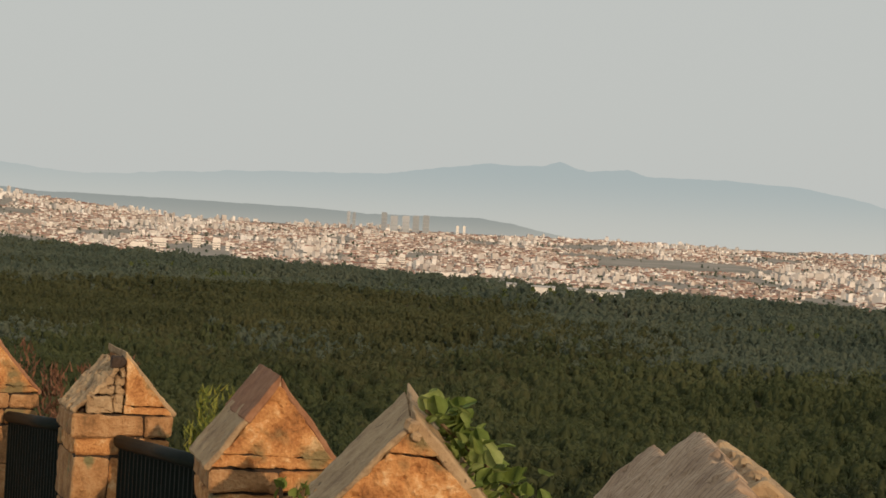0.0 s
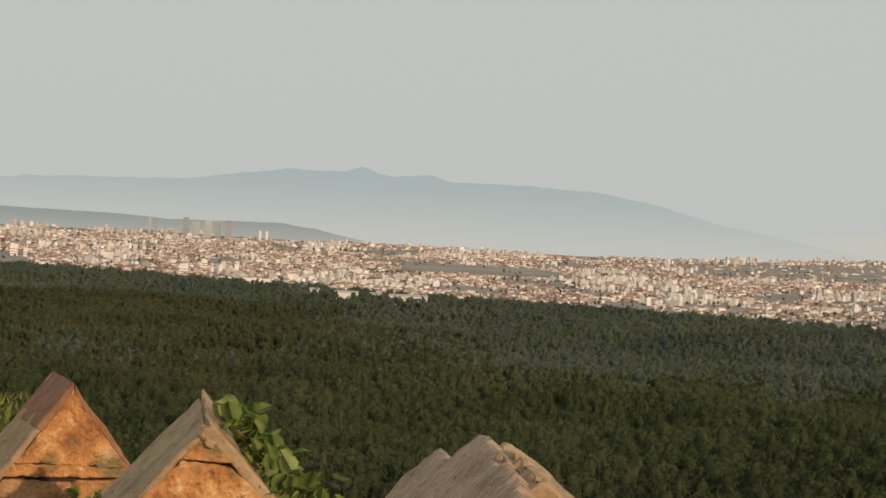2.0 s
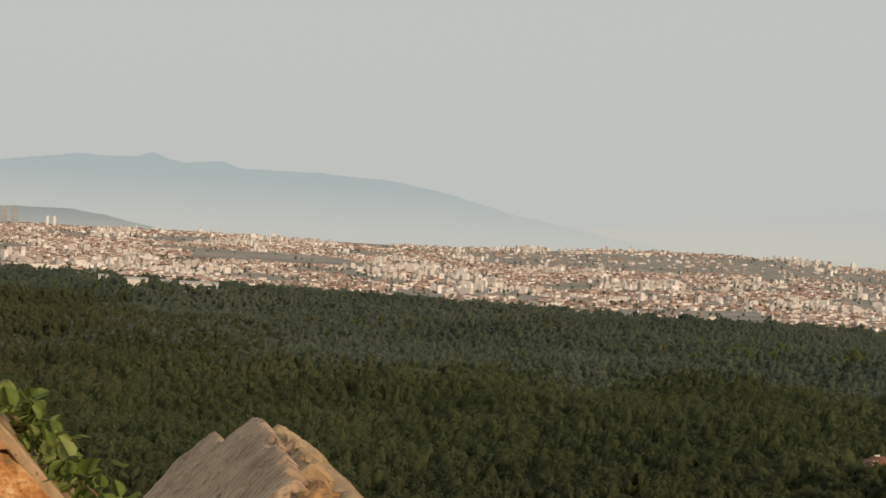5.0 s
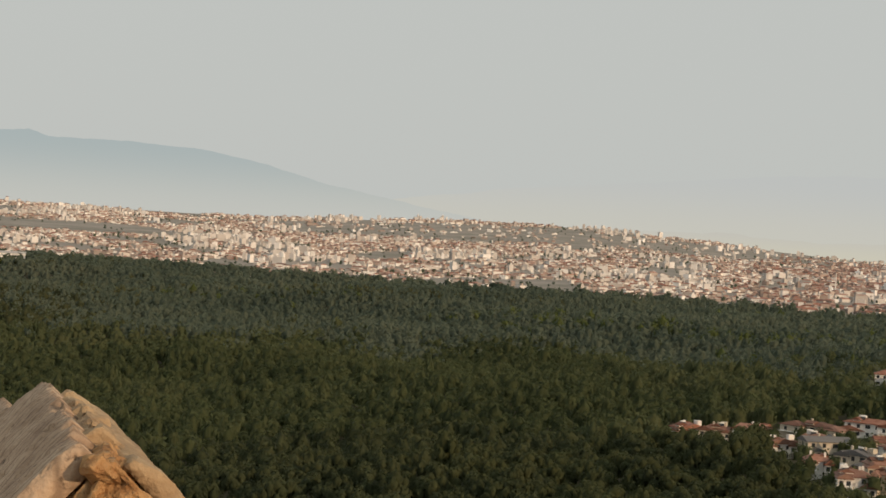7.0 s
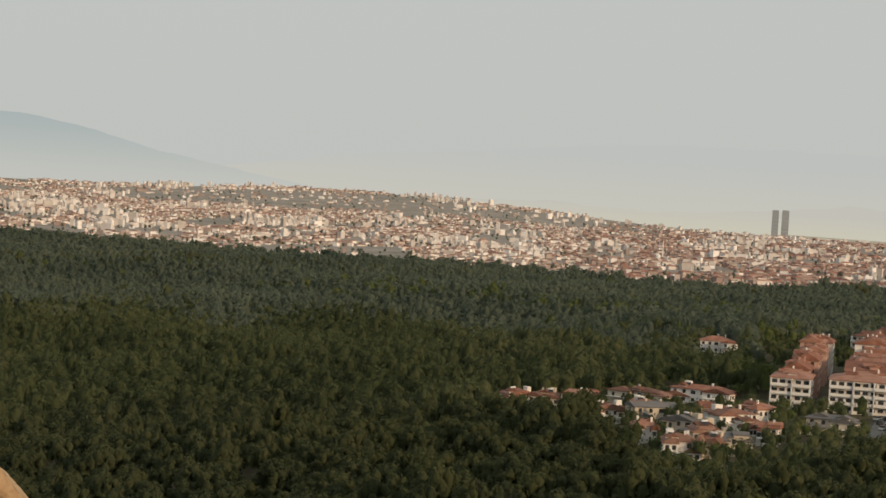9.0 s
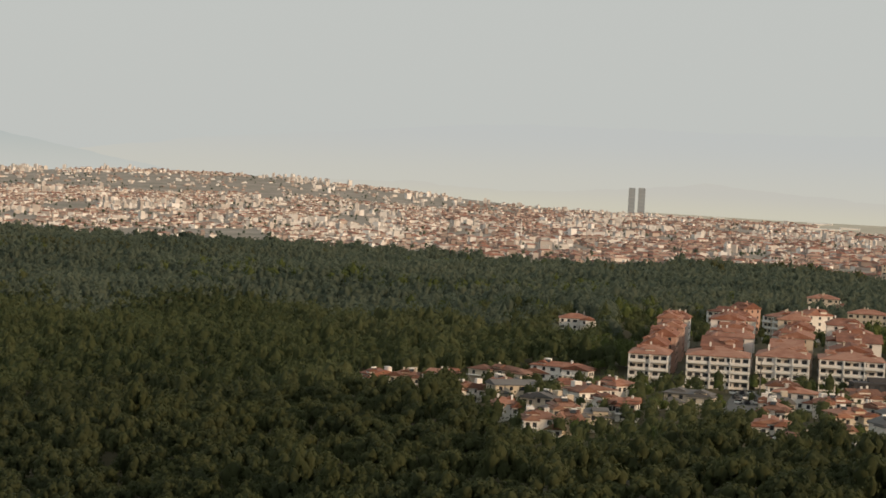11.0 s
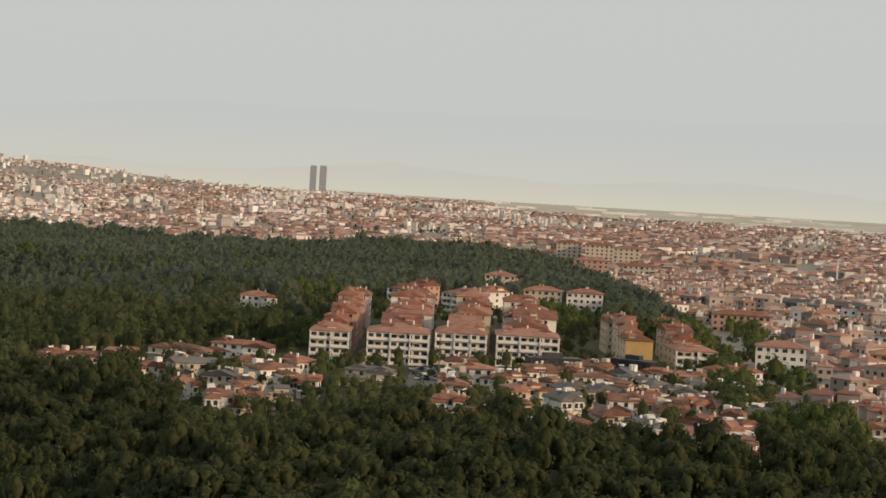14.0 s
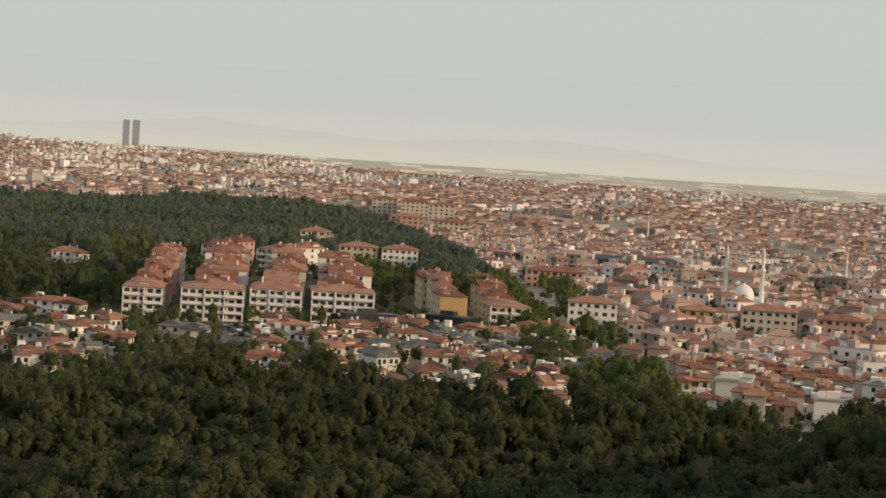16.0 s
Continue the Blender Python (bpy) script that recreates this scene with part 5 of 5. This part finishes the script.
def lobed_crown(seed, lobes, tufts, size):
    """A near crown: several rounded lobes of foliage with dark gaps between them, each set with small leaf sprays."""
    rng = np.random.RandomState(seed)
    V, T = [], []
    for i in range(lobes):
        e = -0.25 + 1.5 * ((i + 0.5) / lobes) ** 1.1
        a = i * 2.4 + rng.uniform(-0.5, 0.5)
        out = np.array([math.cos(a) * math.cos(e), math.sin(a) * math.cos(e), math.sin(e)])
        c = out * np.array([1, 1, 0.95]) * rng.uniform(0.46, 0.68) + np.array([0, 0, 0.62])
        s = rng.uniform(0.28, 0.44)
        k = len(V)
        for j in range(3):
            f = -0.9 + 2.3 * j / 2
            for m in range(5):
                g = 2 * math.pi * (m + 0.5 * (j % 2)) / 5
                V.append(tuple(c + np.array([math.cos(g) * math.cos(f), math.sin(g) * math.cos(f), math.sin(f) * 0.9]) * s * rng.uniform(0.72, 0.98)))
        for j in range(2):
            for m in range(5):
                a0, b0, c0, d0 = k + j * 5 + m, k + j * 5 + (m + 1) % 5, k + (j + 1) * 5 + (m + 1) % 5, k + (j + 1) * 5 + m
                T += [(a0, b0, c0), (a0, c0, d0)]
        for _ in range(tufts):
            d = rng.normal(0, 1, 3) + 0.7 * out + np.array([0, 0, 0.25])
            d /= np.linalg.norm(d)
            q = c + d * s * rng.uniform(0.84, 1.16)
            n = d + rng.normal(0, 0.3, 3)
            u = np.cross(n, rng.normal(0, 1, 3))
            u /= np.linalg.norm(u)
            w = np.cross(n, u)
            w /= np.linalg.norm(w)
            z = size * rng.uniform(0.6, 1.3)
            k = len(V)
            for g in (0.0, 2.1, 4.2):
                V.append(tuple(q + z * (math.cos(g) * u + math.sin(g) * w * 0.7)))
            T.append((k, k + 1, k + 2))
    return np.array(V) * np.array([1, 1, 1.1]), np.array(T)


def wood_cells(az0, az1, r0, r1, gap, seed, garden=False):
    rng = np.random.RandomState(seed)
    out, r = [], r0
    t = np.array(taken)
    while r < r1:
        az = np.arange(az0, az1, math.degrees(gap / r))
        q = r + rng.uniform(-0.45, 0.45, len(az)) * gap
        a = az + rng.uniform(-0.45, 0.45, len(az)) * math.degrees(gap / r)
        ok = q < border(a) * (1 - 0.012 * np.sin(a * 5.1)) - 3
        x, y = q * np.sin(np.radians(a)), q * np.cos(np.radians(a))
        ok &= settled(a, q) == garden
        for tx, ty, tr in t:
            ok &= (x - tx) ** 2 + (y - ty) ** 2 > (tr + 1.5) ** 2
        out.append(np.stack([a, q, x, y], 1)[ok])
        r += gap * 0.95
    return np.concatenate(out)


def wood(name, label, cells, shapes, mat, radius, seed, squash=1.0):
    rng = np.random.RandomState(seed)
    V, T, base = [], [], 0
    n = len(cells)
    pick = rng.randint(0, len(shapes), n)
    for s, (v, t) in enumerate(shapes):
        c = cells[pick == s]
        m = len(c)
        if not m:
            continue
        ang, rad, hgt = rng.uniform(0, 6.28, m), rng.uniform(*radius, m), rng.uniform(0.84, 1.18, m)
        stand_ = np.array([noise.noise(Vector((x / 55, y / 55, 2.0))) + 0.6 * noise.noise(Vector((x / 19, y / 19, 5.0))) for x, y in c[:, 2:4]])
        hgt = hgt * (1 + 0.24 * stand_) * np.where(rng.uniform(0, 1, m) < 0.05, 1.3, 1.0)      # taller stands and single tall trees
        z = ground_z(c[:, 0], c[:, 1])
        ca, sa_ = np.cos(ang)[:, None] * rad[:, None], np.sin(ang)[:, None] * rad[:, None]
        X = c[:, 2:3] + ca * v[None, :, 0] - sa_ * v[None, :, 1]
        Y = c[:, 3:4] + sa_ * v[None, :, 0] + ca * v[None, :, 1]
        Z = (z + rad * 0.75)[:, None] + (rad * hgt)[:, None] * v[None, :, 2] * squash
        V.append(np.stack([X, Y, Z], -1).reshape(-1, 3))
        T.append((t[None] + (base + np.arange(m) * len(v))[:, None, None]).reshape(-1, 3))
        base += m * len(v)
    return tagged(put(name, big_mesh(name, np.concatenate(V), np.concatenate(T), mat, True)), label, "wood", kind="stuff")


NEAR = [lobed_crown(k, 8 + k % 3, 26, 0.10) for k in range(6)]
MIDDLE = [crown_shape(20 + k, 46, 0.15, (2, 6), 1.15) for k in range(6)]
FAR = [crown_shape(40 + k, 11, 0.24, (2, 4), 1.2) for k in range(6)]
REMOTE = [crown_shape(60 + k, 6, 0.3, (2, 4), 1.2) for k in range(5)]

near_cells = wood_cells(9, 58, 362, 720, 9.3, 1)
order = np.argsort(near_cells[:, 1])
front, rest = near_cells[order[:240]], near_cells[order[240:]]
pines = []
for k, (v, t) in enumerate(NEAR):
    if k < 3:
        root = tagged(new("pine_tree"), "dark green round-crowned pine on the slope", "tree", group="pines on the near slope")
    else:
        root = tagged(new("oak_tree"), "lighter olive green oak among the pines", "tree", group="oaks on the near slope")
    part("trunk", lathe([(0.3, -1.5), (0.24, 1.5), (0.16, 4.5), (0.05, 6.5)], 7), M_BARK, root)
    put("crown", big_mesh("crown", v * np.array([5.6, 5.6, 5.2]) + np.array([0, 0, 1.8]), t, M_SHADEPINE if k < 3 else M_OAK, True), root)
    pines.append(root)
rnd, planted = random.Random(21), set()
for k, (a, q, x, y) in enumerate(front):
    m = pose(x, y, float(ground_z(a, q)), 0, 0, rnd.uniform(0, 360))
    kind = rnd.randrange(3) + (3 if a > 20 and rnd.random() < 0.5 else 0)
    if kind not in planted:
        planted.add(kind)
        pines[kind].matrix_basis = m
    else:
        o = copy_thing(pines[kind], m)
        o.scale = [rnd.uniform(0.8, 1.2)] * 3
lighter = (rest[:, 0] > 17) & (np.random.RandomState(44).uniform(0, 1, len(rest)) < np.where(rest[:, 0] > 46, 0.85, np.where(rest[:, 0] < 33, 0.7, 0.5)))
park = (rest[:, 0] > 45.6) & (rest[:, 0] < 50.4) & (rest[:, 1] > 520)
wood("park_trees", "light green broadleaf trees of a small park at the edge of the town", rest[park], NEAR, M_BROAD, (2.8, 4.8), 6)
wood("near_wood", "dense dark green pine wood on the slope", rest[~lighter & ~park], NEAR, M_SHADEPINE, (4.4, 6.8), 2)
wood("oak_wood", "lighter olive oaks scattered through the pine wood", rest[lighter & ~park], NEAR, M_OAK, (4.2, 6.6), 4)


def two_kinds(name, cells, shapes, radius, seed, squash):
    """Olive pine in drifts, part of it in the blue-green haze tint; the tint gains towards the city."""
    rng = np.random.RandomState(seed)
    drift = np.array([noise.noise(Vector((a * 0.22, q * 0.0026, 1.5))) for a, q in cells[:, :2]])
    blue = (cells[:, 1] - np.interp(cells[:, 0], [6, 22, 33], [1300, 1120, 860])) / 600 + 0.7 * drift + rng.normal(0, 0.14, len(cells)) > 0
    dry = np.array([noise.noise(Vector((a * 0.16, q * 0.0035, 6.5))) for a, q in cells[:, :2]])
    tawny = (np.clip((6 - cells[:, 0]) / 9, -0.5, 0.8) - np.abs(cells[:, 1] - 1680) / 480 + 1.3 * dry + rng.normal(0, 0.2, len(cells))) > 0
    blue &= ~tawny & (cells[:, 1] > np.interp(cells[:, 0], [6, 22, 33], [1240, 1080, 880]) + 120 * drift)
    # Lowest trees take the needle colour with slope shade painted in.
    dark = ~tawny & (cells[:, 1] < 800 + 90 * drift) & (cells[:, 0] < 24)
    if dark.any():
        wood(name, "shade-darkened pine wood at the foot of the slope", cells[dark], shapes, M_SHADEPINE, radius, seed + 3, squash)
    blue &= ~dark
    if tawny.any():
        wood(name, "tawny olive pine wood on dry ground", cells[tawny], shapes, M_TAWNY, radius, seed + 2, squash)
    if (~blue & ~tawny & ~dark).any():
        wood(name, "dense olive green pine wood in the valley", cells[~blue & ~tawny & ~dark], shapes, M_PINE, radius, seed, squash)
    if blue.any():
        wood(name, "dense conifer wood in the valley, tinted blue-green for haze", cells[blue], shapes, M_HAZEFOLIAGE, radius, seed + 1, squash)


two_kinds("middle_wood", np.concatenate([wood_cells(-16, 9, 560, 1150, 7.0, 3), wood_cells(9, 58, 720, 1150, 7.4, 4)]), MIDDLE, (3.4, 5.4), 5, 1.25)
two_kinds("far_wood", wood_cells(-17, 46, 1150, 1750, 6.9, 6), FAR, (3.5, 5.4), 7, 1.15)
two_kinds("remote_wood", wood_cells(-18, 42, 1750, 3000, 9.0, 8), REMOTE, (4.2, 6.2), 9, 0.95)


def patch_cells(seed):
    """Paler stands of broadleaf trees in the wood."""
    rng = np.random.RandomState(seed)
    out = []
    for az, r, da, dr, n in ((-6.3, 2150, 0.5, 40, 60), (-8.5, 2250, 0.4, 30, 40), (24.5, 1300, 0.7, 22, 26), (26.9, 1240, 0.9, 16, 30), (20.8, 1400, 0.5, 22, 22), (1.5, 2000, 1.6, 60, 60),
                             (-2.5, 2080, 1.2, 40, 40),  (34.4, 409, 0.12, 2, 3), (55.2, 482, 0.2, 4, 4), (12, 1650, 2.0, 40, 30), (28, 1600, 1.2, 30, 20), (30.5, 1250, 1.4, 45, 60), (28.5, 1080, 1.2, 30, 40), (32.2, 822, 0.7, 9, 26), (19.5, 1475, 0.9, 25, 30), (22.5, 1350, 1.1, 25, 34), (33.6, 1120, 0.8, 40, 30), (40.4, 960, 0.6, 25, 30), (43.5, 905, 0.6, 22, 24)):
        a, q = rng.normal(az, da, n), rng.normal(r, dr, n)
        out.append(np.stack([a, q, q * np.sin(np.radians(a)), q * np.cos(np.radians(a))], 1))
    return np.concatenate(out)


wood("pale_trees", "paler broadleaf trees standing in the pine wood", patch_cells(3), MIDDLE, M_BROAD, (3.6, 5.2), 19, 1.2)
def street_cells(seed):
    """Trees beside the street that leads from the wood into the town, and a small park."""
    rng = np.random.RandomState(seed)
    out = []
    for k in range(330):
        u, s = rng.uniform(0, 1), rng.choice([-1, -1, 1])
        a, q = 46.45 - 2.0 * u + s * (0.5 + rng.uniform(0, 0.9)) + rng.normal(0, 0.06), 690 + 320 * u
        out.append((a, q))
    out += [(rng.normal(45.3, 0.4), rng.normal(650, 18)) for _ in range(26)] + [(rng.normal(47.6, 0.35), rng.normal(600, 16)) for _ in range(22)]
    a, q = np.array(out).T
    return np.stack([a, q, q * np.sin(np.radians(a)), q * np.cos(np.radians(a))], 1)


wood("street_trees", "light green street trees beside the town street", street_cells(9), MIDDLE, M_BROAD, (2.4, 4.4), 23)
rng = np.random.RandomState(31)
grove = np.stack([rng.normal(45.7, 0.55, 46), rng.normal(640, 14, 46)], 1)
grove = np.concatenate([grove, (grove[:, 1] * np.sin(np.radians(grove[:, 0])))[:, None], (grove[:, 1] * np.cos(np.radians(grove[:, 0])))[:, None]], 1)
wood("grove", "dark green grove between the villas and the street", grove, MIDDLE, M_PINE, (2.8, 5.0), 33)
wood("garden_trees", "dark garden trees among the villas", np.concatenate([wood_cells(24, 34.8, 470, 1080, 9.2, 12, True), wood_cells(34.8, 50, 470, 1080, 10.6, 16, True)]), MIDDLE, M_PINE, (2.0, 4.0), 13)
wood("broadleaf_trees", "lighter green broadleaf trees among the houses", wood_cells(24, 50, 560, 1080, 17.0, 14, True), MIDDLE, M_BROAD, (1.6, 3.0), 15)


def city_tree_cells(n, seed, left=-17, end=4250):
    rng = np.random.RandomState(seed)
    a = rng.uniform(left, 58, n)
    low = border(a)
    q = low + (end - low) * rng.uniform(0, 1, n) ** 1.2
    keep = np.array([noise.noise(Vector((x * 0.35, y * 0.004, 8))) + 0.5 * noise.noise(Vector((x * 1.3, y * 0.02, 2))) > 0.08 for x, y in zip(a, q)])
    keep &= q < np.where(a > 27, town_end(a), 9999)
    a, q = a[keep], q[keep]
    return np.stack([a, q, q * np.sin(np.radians(a)), q * np.cos(np.radians(a))], 1)


# Town trees use the foliage colour with distance haze painted in.
wood("town_trees", "dark street and garden trees between the town houses", city_tree_cells(6500, 5), FAR, M_HAZEFOLIAGE, (1.6, 3.4), 17)

wood("town_garden_trees", "dark garden trees between the nearer town houses", city_tree_cells(2600, 6, 44, 1500), MIDDLE, M_PINE, (1.5, 3.0), 27)
